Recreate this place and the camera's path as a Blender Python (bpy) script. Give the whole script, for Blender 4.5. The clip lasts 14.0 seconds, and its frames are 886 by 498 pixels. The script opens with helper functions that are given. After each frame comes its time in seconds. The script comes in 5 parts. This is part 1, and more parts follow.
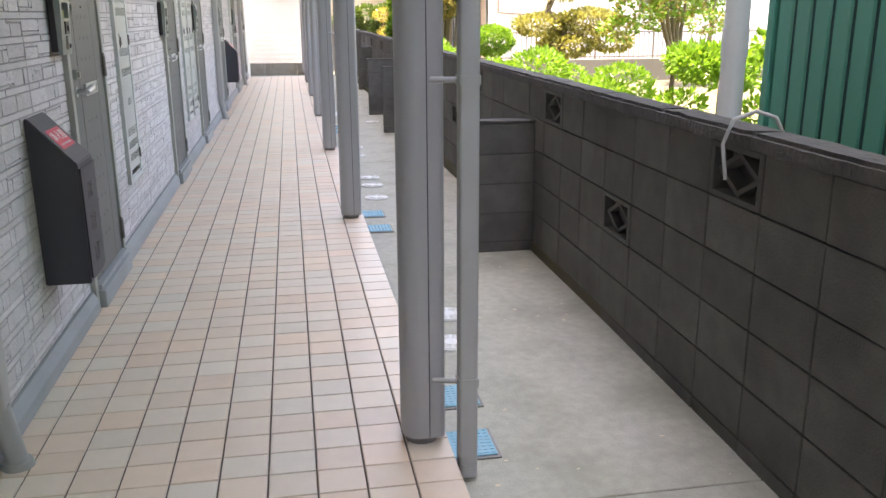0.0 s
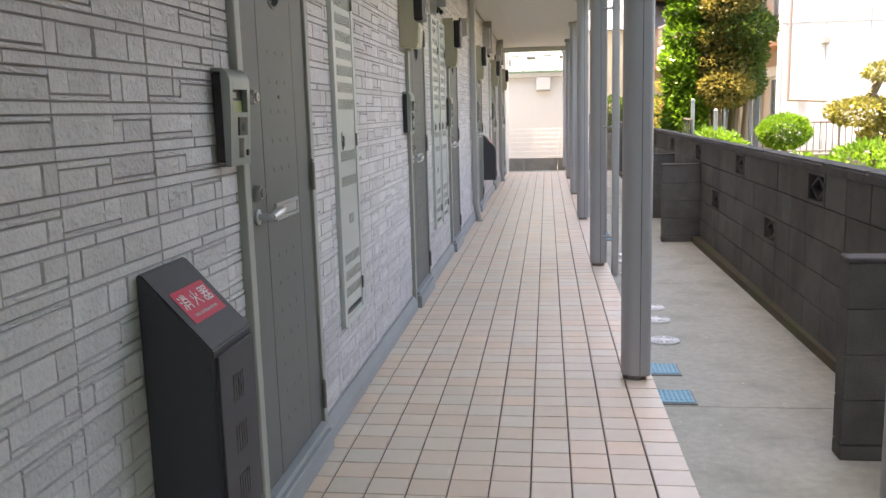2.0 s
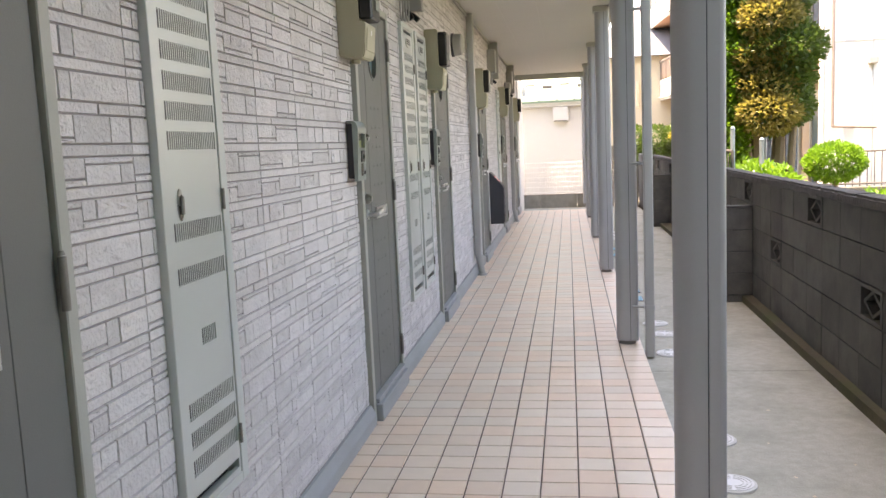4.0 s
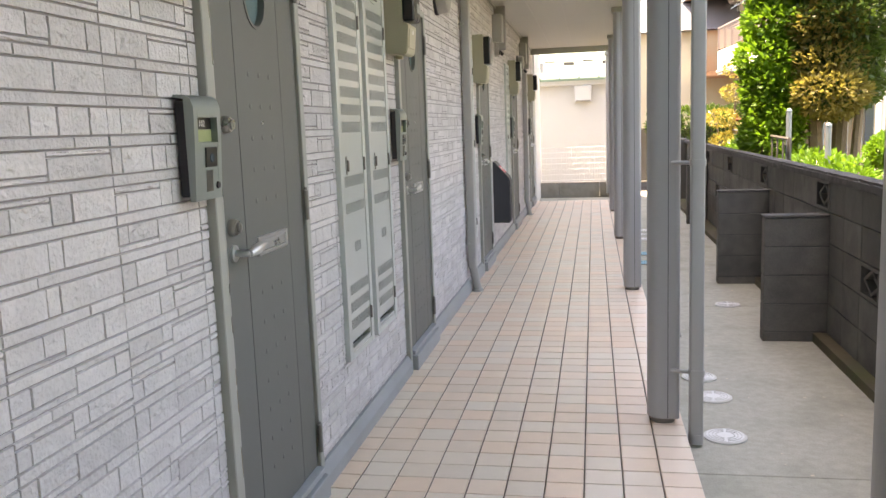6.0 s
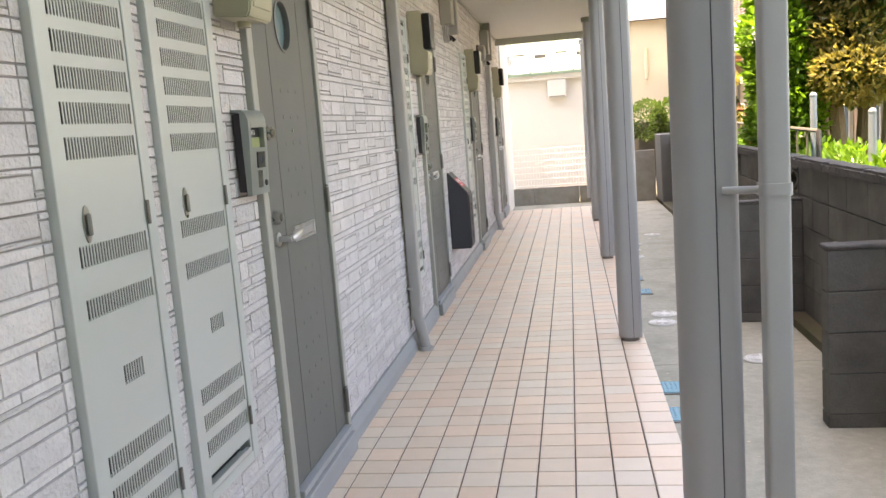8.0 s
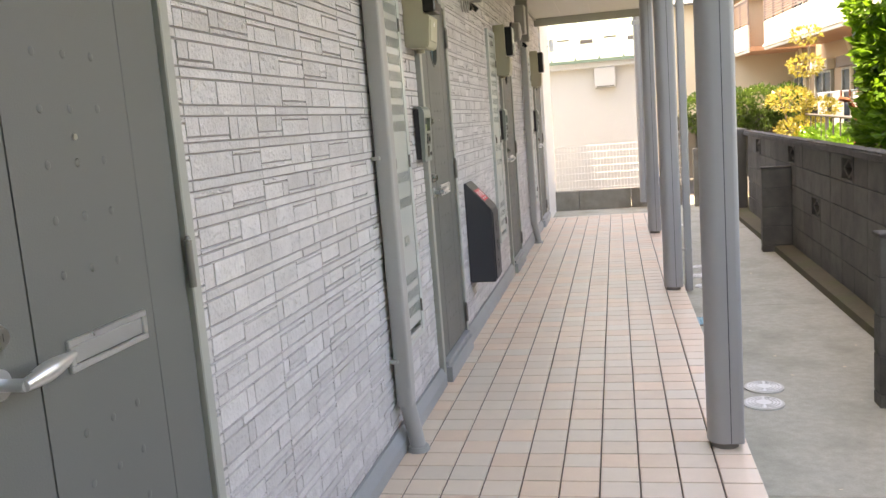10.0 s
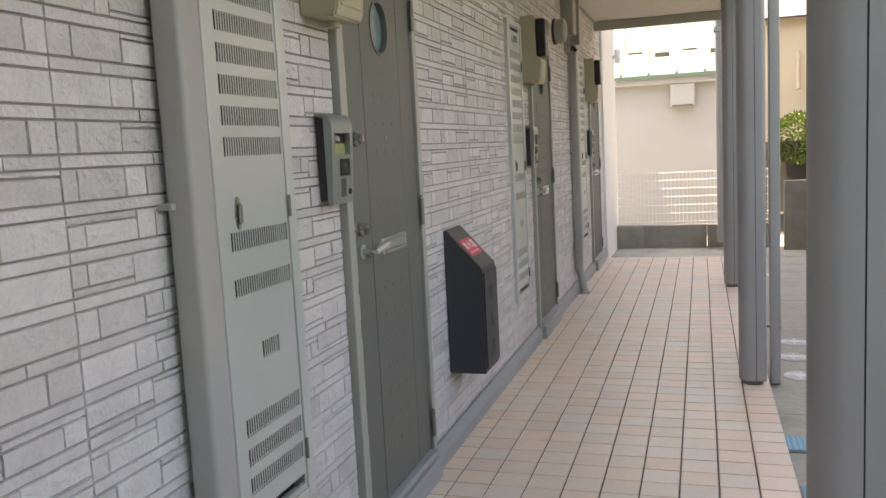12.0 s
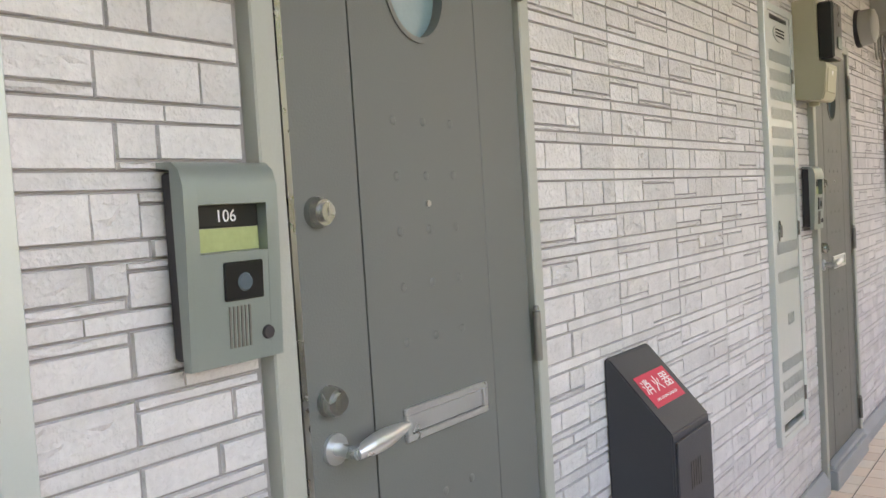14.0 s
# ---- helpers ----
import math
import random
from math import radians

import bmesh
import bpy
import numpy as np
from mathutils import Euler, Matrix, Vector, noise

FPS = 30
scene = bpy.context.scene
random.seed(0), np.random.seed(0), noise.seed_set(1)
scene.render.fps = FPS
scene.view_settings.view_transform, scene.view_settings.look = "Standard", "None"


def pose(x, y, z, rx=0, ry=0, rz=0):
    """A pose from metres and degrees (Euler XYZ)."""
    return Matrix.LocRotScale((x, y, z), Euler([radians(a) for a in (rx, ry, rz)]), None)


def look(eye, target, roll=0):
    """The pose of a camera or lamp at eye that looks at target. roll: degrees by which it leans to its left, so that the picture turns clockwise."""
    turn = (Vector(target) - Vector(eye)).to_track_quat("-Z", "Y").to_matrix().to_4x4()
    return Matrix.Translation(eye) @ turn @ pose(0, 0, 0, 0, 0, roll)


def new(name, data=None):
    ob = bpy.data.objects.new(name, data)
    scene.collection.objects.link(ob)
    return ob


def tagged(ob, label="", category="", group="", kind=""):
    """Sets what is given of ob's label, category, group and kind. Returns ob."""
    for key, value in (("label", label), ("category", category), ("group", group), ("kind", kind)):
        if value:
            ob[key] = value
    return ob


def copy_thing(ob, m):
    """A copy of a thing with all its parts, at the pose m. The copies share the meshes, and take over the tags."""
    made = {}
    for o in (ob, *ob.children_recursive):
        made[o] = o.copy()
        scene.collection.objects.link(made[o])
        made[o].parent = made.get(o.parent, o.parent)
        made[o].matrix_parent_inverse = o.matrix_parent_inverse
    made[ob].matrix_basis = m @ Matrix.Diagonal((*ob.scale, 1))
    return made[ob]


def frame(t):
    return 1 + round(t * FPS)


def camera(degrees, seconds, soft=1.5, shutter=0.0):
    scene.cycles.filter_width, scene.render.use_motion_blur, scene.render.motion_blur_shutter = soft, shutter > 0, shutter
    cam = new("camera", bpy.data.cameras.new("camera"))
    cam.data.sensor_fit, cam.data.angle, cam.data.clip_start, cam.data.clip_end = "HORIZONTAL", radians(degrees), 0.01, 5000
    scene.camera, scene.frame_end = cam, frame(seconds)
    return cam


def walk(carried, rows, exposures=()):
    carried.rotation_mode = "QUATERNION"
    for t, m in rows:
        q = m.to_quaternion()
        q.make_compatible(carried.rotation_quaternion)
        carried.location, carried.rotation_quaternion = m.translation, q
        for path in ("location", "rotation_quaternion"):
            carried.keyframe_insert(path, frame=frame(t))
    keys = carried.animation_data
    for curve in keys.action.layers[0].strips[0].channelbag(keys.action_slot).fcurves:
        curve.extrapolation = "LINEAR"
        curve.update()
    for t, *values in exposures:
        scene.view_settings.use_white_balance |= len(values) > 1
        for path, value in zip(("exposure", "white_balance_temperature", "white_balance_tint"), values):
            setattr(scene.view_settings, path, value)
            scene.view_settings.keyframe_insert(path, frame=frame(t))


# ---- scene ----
cam = camera(56.0, 14.0)
PATH = [
    (0, (1.02, -0.716, 1.403), (1.358, 1.179, 0.861), -0.3),
    (0.5, (1.046, -0.395, 1.385), (1.14, 1.551, 0.932), 0.1),
    (1, (1.005, 0.032, 1.411), (0.993, 2.001, 1.057), 0.9),
    (1.5, (1.002, 0.481, 1.405), (0.822, 2.447, 1.084), -0.2),
    (2, (0.955, 0.921, 1.378), (0.705, 2.879, 1.055), -1.6),
    (2.5, (0.927, 1.368, 1.384), (0.631, 3.323, 1.081), -2.6),
    (3, (0.954, 1.78, 1.388), (0.639, 3.736, 1.117), -3.1),
    (3.2, (0.969, 1.952, 1.362), (0.667, 3.912, 1.102), -3.0),
    (5.3, (1.12, 3.769, 1.423), (0.783, 5.726, 1.183), -1.4),
    (5.5, (1.129, 3.945, 1.423), (0.784, 5.899, 1.173), -1.4),
    (6, (1.086, 4.411, 1.411), (0.728, 6.357, 1.123), -2.1),
    (6.5, (1.045, 4.901, 1.399), (0.644, 6.834, 1.08), -2.6),
    (7, (0.991, 5.377, 1.388), (0.624, 7.32, 1.089), -3.6),
    (7.5, (1.023, 5.84, 1.374), (0.698, 7.792, 1.083), -5.4),
    (8, (1.087, 6.251, 1.409), (0.771, 8.206, 1.125), -4.4),
    (8.2, (1.091, 6.45, 1.386), (0.78, 8.407, 1.111), -4.4),
    (10.3, (0.987, 8.292, 1.417), (0.563, 10.224, 1.124), -4.5),
    (10.5, (0.979, 8.483, 1.41), (0.606, 10.433, 1.163), -4.5),
    (11, (1.006, 8.912, 1.43), (0.728, 10.885, 1.263), -3.5),
    (11.5, (1.105, 9.364, 1.427), (0.695, 11.31, 1.217), -2.5),
    (12, (1.138, 9.829, 1.394), (0.543, 11.724, 1.157), -3.0),
    (12.5, (1.146, 10.341, 1.381), (0.328, 12.148, 1.133), -3.7),
    (13, (1.092, 10.843, 1.396), (0.13, 12.583, 1.177), -3.3),
    (13.5, (1.013, 11.247, 1.414), (-0.072, 12.921, 1.262), -3.6),
    (14, (0.986, 11.529, 1.437), (-0.231, 13.113, 1.34), -3.6),
]
walk(cam, [(t, look(eye, target, roll)) for t, eye, target, roll in PATH],
     exposures=[(0, 3.55, 9200, 22), (1.5, 3.17, 9400, 22), (3, 3.38, 9600, 22), (5.5, 3.22, 10100, 21.5), (7.5, 3.40, 10300, 20.5), (10.4, 3.14, 10300, 19.5), (11, 2.82, 10300, 19), (12.5, 2.74, 10200, 19), (13.4, 2.74, 10000, 19), (14, 3.48, 10000, 19)])

# ---- light ----
world = bpy.data.worlds.new("world")
scene.world = world
world.use_nodes = True
_n = world.node_tree
sky = _n.nodes.new("ShaderNodeTexSky")
sky.sky_type, sky.sun_disc = "NISHITA", False
SUN_EL, SUN_AZ = radians(74), math.atan2(-1.0, -0.30)
sky.sun_elevation, sky.sun_rotation = SUN_EL, SUN_AZ
_n.links.new(sky.outputs[0], _n.nodes["Background"].inputs[0])
_n.nodes["Background"].inputs[1].default_value = 0.15
sun = new("sun", bpy.data.lights.new("sun", "SUN"))
sun.data.energy, sun.data.angle, sun.data.color = 3.2, radians(0.53), (1.0, 0.95, 0.87)
_d = Vector((math.sin(SUN_AZ) * math.cos(SUN_EL), math.cos(SUN_AZ) * math.cos(SUN_EL), math.sin(SUN_EL)))
sun.matrix_world = look(_d * 30, (0, 0, 0))


# ---- materials ----
def material(name, colour, rough=0.6, metal=0.0, vary=0.08, scale=6.0, bump=0.15, fine=120.0, dirt=0.0, dirt_colour=(0.1, 0.09, 0.07),
             per_object=0.0, island=0.0, spec=0.5, dirt_scale=2.0, bump_depth=0.004, stretch=(1, 1, 1), alt=None):
    m = bpy.data.materials.new(name)
    m.use_nodes = True
    t = m.node_tree
    N, L = t.nodes, t.links
    b = N["Principled BSDF"]
    b.inputs["Roughness"].default_value, b.inputs["Metallic"].default_value = rough, metal
    b.inputs["Specular IOR Level"].default_value = spec
    tc = N.new("ShaderNodeNewGeometry")
    mp = N.new("ShaderNodeMapping")
    mp.inputs["Scale"].default_value = stretch
    L.new(tc.outputs["Position"], mp.inputs["Vector"])

    def tex(s, detail=4):
        n = N.new("ShaderNodeTexNoise")
        n.inputs["Scale"].default_value, n.inputs["Detail"].default_value = s, detail
        L.new(mp.outputs[0], n.inputs["Vector"])
        return n

    def mth(op, a, v):
        n = N.new("ShaderNodeMath")
        n.operation = op
        for i, s in enumerate((a, v)):
            if isinstance(s, (int, float)):
                n.inputs[i].default_value = s
            else:
                L.new(s, n.inputs[i])
        return n.outputs[0]

    big, small = tex(scale), tex(fine, 3)
    val = mth("MULTIPLY_ADD", big.outputs["Fac"], vary * 2)
    val.node.inputs[2].default_value = 1 - vary
    val = mth("ADD", val, mth("MULTIPLY", mth("SUBTRACT", small.outputs["Fac"], 0.5), vary * 1.2))
    if per_object:
        oi = N.new("ShaderNodeObjectInfo")
        val = mth("MULTIPLY", val, mth("ADD", mth("MULTIPLY", oi.outputs["Random"], per_object), 1 - per_object / 2))
    if island:
        val = mth("MULTIPLY", val, mth("ADD", mth("MULTIPLY", tc.outputs["Random Per Island"], island), 1 - island / 2))
    hsv = N.new("ShaderNodeHueSaturation")
    hsv.inputs["Color"].default_value = (*colour, 1)
    L.new(val, hsv.inputs["Value"])
    if alt:
        am = N.new("ShaderNodeMixRGB")
        am.inputs["Color1"].default_value, am.inputs["Color2"].default_value = (*colour, 1), (*alt, 1)
        src = tc.outputs["Random Per Island"] if island else N.new("ShaderNodeObjectInfo").outputs["Random"]
        L.new(mth("FRACT", mth("MULTIPLY", src, 7.31), 0.0), am.inputs["Fac"])
        L.new(am.outputs[0], hsv.inputs["Color"])
    out = hsv.outputs[0]
    if dirt:
        d = tex(dirt_scale, 6)
        r = N.new("ShaderNodeMapRange")
        r.inputs["From Min"].default_value, r.inputs["From Max"].default_value, r.inputs["To Max"].default_value = 0.48, 0.75, dirt
        L.new(d.outputs["Fac"], r.inputs["Value"])
        mix = N.new("ShaderNodeMixRGB")
        mix.inputs["Color2"].default_value = (*dirt_colour, 1)
        L.new(r.outputs[0], mix.inputs["Fac"])
        L.new(out, mix.inputs["Color1"])
        out = mix.outputs[0]
    L.new(out, b.inputs["Base Color"])
    ro = mth("MULTIPLY_ADD", big.outputs["Fac"], 0.16)
    ro.node.inputs[2].default_value = rough - 0.08
    L.new(ro, b.inputs["Roughness"])
    if bump:
        bp = N.new("ShaderNodeBump")
        bp.inputs["Strength"].default_value, bp.inputs["Distance"].default_value = bump, bump_depth
        L.new(small.outputs["Fac"], bp.inputs["Height"])
        L.new(bp.outputs[0], b.inputs["Normal"])
    return m


M = dict(
    stone=material("cast_stone", (0.63, 0.60, 0.595), 0.8, vary=0.16, scale=14, fine=85, bump=1.0, per_object=0.20, bump_depth=0.006, dirt=0.14, dirt_colour=(0.40, 0.37, 0.35), dirt_scale=5),
    stones=material("cast_stone_rest", (0.63, 0.60, 0.595), 0.8, vary=0.16, scale=14, fine=85, bump=1.0, island=0.20, bump_depth=0.006, dirt=0.14, dirt_colour=(0.40, 0.37, 0.35), dirt_scale=5),
    joint=material("siding_joint", (0.33, 0.305, 0.30), 0.9, vary=0.12),
    plaster=material("white_plaster", (0.80, 0.79, 0.76), 0.85, vary=0.04, fine=200, bump=0.3),
    tile=material("porcelain_tile", (0.80, 0.595, 0.455), 0.42, vary=0.07, scale=14, fine=160, bump=0.06, per_object=0.10, alt=(0.74, 0.63, 0.52), dirt=0.22, dirt_colour=(0.72, 0.66, 0.58), dirt_scale=3.5),
    tiles=material("porcelain_tile_rest", (0.80, 0.595, 0.455), 0.42, vary=0.07, scale=14, fine=160, bump=0.06, island=0.10, alt=(0.74, 0.63, 0.52), dirt=0.22, dirt_colour=(0.72, 0.66, 0.58), dirt_scale=3.5),
    grout=material("grout", (0.12, 0.09, 0.07), 0.9, vary=0.15, scale=20),
    concrete=material("yard_concrete", (0.40, 0.39, 0.325), 0.85, vary=0.24, scale=22, fine=110, bump=0.5, dirt=0.6, dirt_colour=(0.22, 0.22, 0.165), dirt_scale=3),
    paving=material("curb_concrete", (0.13, 0.125, 0.115), 0.85, vary=0.14, scale=5, fine=60, bump=0.4, dirt=0.4),
    block=material("weathered_block", (0.118, 0.112, 0.102), 0.92, vary=0.34, scale=11, fine=120, bump=0.9, per_object=0.34, dirt=0.7, dirt_colour=(0.055, 0.052, 0.05), dirt_scale=3),
    kerb=material("stained_kerb_concrete", (0.30, 0.275, 0.235), 0.9, vary=0.25, scale=7, fine=80, bump=0.5, dirt=0.6, dirt_colour=(0.15, 0.13, 0.10), dirt_scale=4),
    mortar=material("block_mortar", (0.065, 0.06, 0.058), 0.95, vary=0.2, scale=12),
    cap=material("wall_coping", (0.09, 0.083, 0.079), 0.95, vary=0.35, scale=9, fine=45, bump=1.0, dirt=0.7, dirt_colour=(0.04, 0.038, 0.036), dirt_scale=6, bump_depth=0.01),
    door=material("painted_door", (0.138, 0.145, 0.137), 0.5, vary=0.04, scale=5, fine=260, bump=0.12),
    frame=material("door_frame", (0.38, 0.385, 0.345), 0.45, vary=0.05, scale=8, fine=200, bump=0.08),
    panel=material("panel_steel", (0.56, 0.60, 0.58), 0.34, vary=0.04, scale=3, fine=250, bump=0.05, metal=0.3),
    # near-black stand-in for the shade inside slots and gaps
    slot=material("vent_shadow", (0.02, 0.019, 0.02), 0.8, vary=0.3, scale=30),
    skirt=material("skirting_metal", (0.34, 0.36, 0.37), 0.5, vary=0.08, scale=7, fine=90, dirt=0.2),
    pipe=material("downpipe_plastic", (0.40, 0.395, 0.38), 0.45, vary=0.05, scale=4, fine=150, bump=0.05, dirt=0.12, dirt_colour=(0.25, 0.24, 0.22)),
    column=material("column_cover", (0.37, 0.365, 0.36), 0.42, vary=0.04, scale=2.5, fine=140, bump=0.05),
    seam=material("column_seam", (0.06, 0.06, 0.07), 0.7, vary=0.1),
    base=material("column_base", (0.22, 0.20, 0.18), 0.7, vary=0.2, scale=30, dirt=0.4),
    ceiling=material("ceiling_board", (0.62, 0.60, 0.56), 0.75, vary=0.04, scale=1.5, fine=90, bump=0.1, stretch=(1, 6, 1)),
    box=material("cabinet_charcoal", (0.045, 0.047, 0.056), 0.5, vary=0.06, scale=6, fine=220, bump=0.12),
    red=material("red_label", (0.70, 0.035, 0.08), 0.45, vary=0.04, scale=20, bump=0),
    white=material("white_print", (0.82, 0.80, 0.80), 0.5, vary=0.03, scale=20, bump=0),
    silver=material("satin_metal", (0.42, 0.42, 0.40), 0.28, metal=0.9, vary=0.04, scale=12, fine=300, bump=0.03),
    handle=material("satin_handle", (0.68, 0.70, 0.71), 0.3, metal=0.8, vary=0.03, scale=12, bump=0.02),
    hinge=material("steel_hinge", (0.22, 0.21, 0.19), 0.45, metal=0.5, vary=0.12, scale=25),
    phone=material("intercom_silver", (0.28, 0.32, 0.30), 0.36, metal=0.4, vary=0.03, scale=9, fine=300, bump=0.05),
    black=material("black_plastic", (0.012, 0.012, 0.013), 0.3, vary=0.1, scale=15, bump=0),
    darkplastic=material("dark_plastic", (0.04, 0.035, 0.04), 0.6, vary=0.1, scale=15, bump=0.1),
    name_card=material("name_card", (0.36, 0.41, 0.19), 0.35, vary=0.14, scale=30, bump=0),
    beige=material("beige_plastic", (0.46, 0.43, 0.31), 0.45, vary=0.05, scale=4, fine=150, bump=0.04),
    greybox=material("grey_box", (0.36, 0.35, 0.33), 0.5, vary=0.05, scale=5),
    drain=material("drain_cover", (0.62, 0.62, 0.58), 0.6, vary=0.1, scale=15, dirt=0.4, dirt_colour=(0.3, 0.3, 0.27)),
    blue=material("blue_meter_lid", (0.17, 0.42, 0.52), 0.5, vary=0.12, scale=18, dirt=0.5, dirt_colour=(0.28, 0.40, 0.42), dirt_scale=14),
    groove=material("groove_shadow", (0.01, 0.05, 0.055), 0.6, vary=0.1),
    green=material("green_sheet", (0.04, 0.25, 0.195), 0.4, vary=0.10, scale=2, fine=60, bump=0.03, stretch=(1, 1, 0.3), dirt=0.2),
    roofgreen=material("pale_green_roof", (0.125, 0.195, 0.155), 0.4, vary=0.05, scale=2),
    house=material("white_siding", (0.66, 0.65, 0.64), 0.75, vary=0.04, scale=3, fine=50, bump=0.3),
    farwhite=material("white_render", (0.50, 0.495, 0.475), 0.8, vary=0.04, scale=1.5, fine=80, bump=0.2),
    cream=material("cream_render", (0.66, 0.56, 0.40), 0.8, vary=0.05, scale=2),
    tan=material("tan_render", (0.44, 0.33, 0.23), 0.8, vary=0.08, scale=2),
    orange=material("terracotta_paint", (0.50, 0.27, 0.16), 0.8, vary=0.08, scale=2),
    band=material("white_balcony", (0.66, 0.62, 0.55), 0.8, vary=0.04, scale=2),
    brown=material("brown_louvre", (0.24, 0.19, 0.165), 0.6, vary=0.08, scale=4),
    pane=material("window_glass", (0.10, 0.13, 0.15), 0.08, vary=0.05, scale=3, bump=0, spec=0.8),
    oval=material("frosted_pane", (0.16, 0.25, 0.27), 0.15, vary=0.10, scale=9, bump=0, spec=0.7),
    rail=material("dark_railing", (0.10, 0.09, 0.085), 0.5, vary=0.1, scale=8),
    rust=material("rusty_pipe", (0.24, 0.08, 0.04), 0.8, vary=0.3, scale=20, fine=80, bump=0.6),
    zinc=material("galvanised_pipe", (0.27, 0.32, 0.36), 0.45, metal=0.5, vary=0.08, scale=10),
    whitepaint=material("white_pole", (0.72, 0.73, 0.74), 0.5, vary=0.05, scale=4, dirt=0.15, dirt_colour=(0.4, 0.4, 0.38)),
    bark=material("bark", (0.20, 0.16, 0.115), 0.95, vary=0.25, scale=10, fine=60, bump=1.0, bump_depth=0.01, stretch=(1, 1, 0.35)),
    soil=material("garden_soil", (0.10, 0.085, 0.055), 0.95, vary=0.3, scale=4, fine=30, bump=0.8, dirt=0.7, dirt_colour=(0.06, 0.09, 0.025)),
    cloth=material("laundry", (0.62, 0.60, 0.57), 0.9, vary=0.05, scale=3),
    wire=material("white_wire", (0.74, 0.74, 0.72), 0.5, vary=0.03, scale=5, bump=0),
    net=material("green_net", (0.05, 0.22, 0.10), 0.8, vary=0.1, scale=5),
    asphalt=material("asphalt", (0.06, 0.06, 0.06), 0.9, vary=0.2, scale=4, fine=50, bump=0.5),
    rooftile=material("slate_roof", (0.16, 0.17, 0.19), 0.6, vary=0.1, scale=5),
)


def leaf_material(name, colour, vary=0.7):
    m = material(name, colour, 0.32, vary=0.1, scale=3, bump=0, island=vary)
    b = m.node_tree.nodes["Principled BSDF"]
    t = m.node_tree
    tr = t.nodes.new("ShaderNodeBsdfTranslucent")
    tr.inputs["Color"].default_value = (min(1, colour[0] * 1.5), min(1, colour[1] * 1.5), colour[2], 1)
    mx = t.nodes.new("ShaderNodeMixShader")
    mx.inputs[0].default_value = 0.45
    t.links.new(b.outputs[0], mx.inputs[1])
    t.links.new(tr.outputs[0], mx.inputs[2])
    t.links.new(mx.outputs[0], t.nodes["Material Output"].inputs["Surface"])
    return m


M["leaf"] = leaf_material("leaf_dark", (0.065, 0.115, 0.03), 0.9)
M["leaf_bright"] = leaf_material("leaf_bright", (0.115, 0.24, 0.030))
M["leaf_olive"] = leaf_material("leaf_olive", (0.21, 0.185, 0.065))
M["leaf_yellow"] = leaf_material("leaf_yellow", (0.30, 0.26, 0.075))
M["leaf_pine"] = leaf_material("leaf_pine", (0.20, 0.20, 0.07))


# ---- mesh helpers ----
def box(bm, x0, x1, y0, y1, z0, z1, bev=0.0, seg=1):
    g = bmesh.ops.create_cube(bm, size=1.0, matrix=Matrix.Translation(((x0 + x1) / 2, (y0 + y1) / 2, (z0 + z1) / 2)) @ Matrix.Diagonal((x1 - x0, y1 - y0, z1 - z0, 1)))
    if bev:
        es = {e for v in g["verts"] for e in v.link_edges}
        bmesh.ops.bevel(bm, geom=list(es), offset=bev, segments=seg, affect="EDGES", profile=0.6)
    return g


def rod(bm, p, q, r0, r1=None, n=10, caps=True):
    p, q = Vector(p), Vector(q)
    r1 = r0 if r1 is None else r1
    d = q - p
    m = Matrix.Translation((p + q) / 2) @ d.to_track_quat("Z", "Y").to_matrix().to_4x4()
    return bmesh.ops.create_cone(bm, cap_ends=caps, segments=n, radius1=r0, radius2=r1, depth=d.length, matrix=m)


def bent(bm, pts, r, n=8):
    for a, b in zip(pts, pts[1:]):
        rod(bm, a, b, r, n=n)
    for p in pts[1:-1]:
        bmesh.ops.create_icosphere(bm, subdivisions=1, radius=r * 1.05, matrix=Matrix.Translation(p))


def sweep(bm, outline, z0, z1, cx=0.0, cy=0.0):
    lo = [bm.verts.new((cx + x, cy + y, z0)) for x, y in outline]
    hi = [bm.verts.new((cx + x, cy + y, z1)) for x, y in outline]
    k = len(lo)
    for i in range(k):
        bm.faces.new((lo[i], lo[(i + 1) % k], hi[(i + 1) % k], hi[i]))
    bm.faces.new(lo[::-1])
    bm.faces.new(hi)


def part(name, bm, mat, parent=None, label="", smooth=False, kind=""):
    me = bpy.data.meshes.new(name)
    if not isinstance(bm, bmesh.types.BMesh):
        me.from_pydata(bm[0], [], bm[1])
    else:
        bmesh.ops.recalc_face_normals(bm, faces=bm.faces)
        bm.to_mesh(me)
        bm.free()
    me.materials.append(M[mat] if isinstance(mat, str) else mat)
    if smooth:
        for p in me.polygons:
            p.use_smooth = True
        me.set_sharp_from_angle(angle=radians(40))
    ob = new(name, me)
    if parent:
        ob.parent = parent
    if label or kind:
        tagged(ob, label, "", "", kind)
    return ob


def boxpart(name, mat, parent, b, bev=0.0, label="", kind=""):
    bm = bmesh.new()
    box(bm, *b, bev)
    return part(name, bm, mat, parent, label, kind=kind)


def thing(name, m, label, category, group="", kind=""):
    e = new(name)
    e.matrix_basis = m
    return tagged(e, label, category, group, kind)


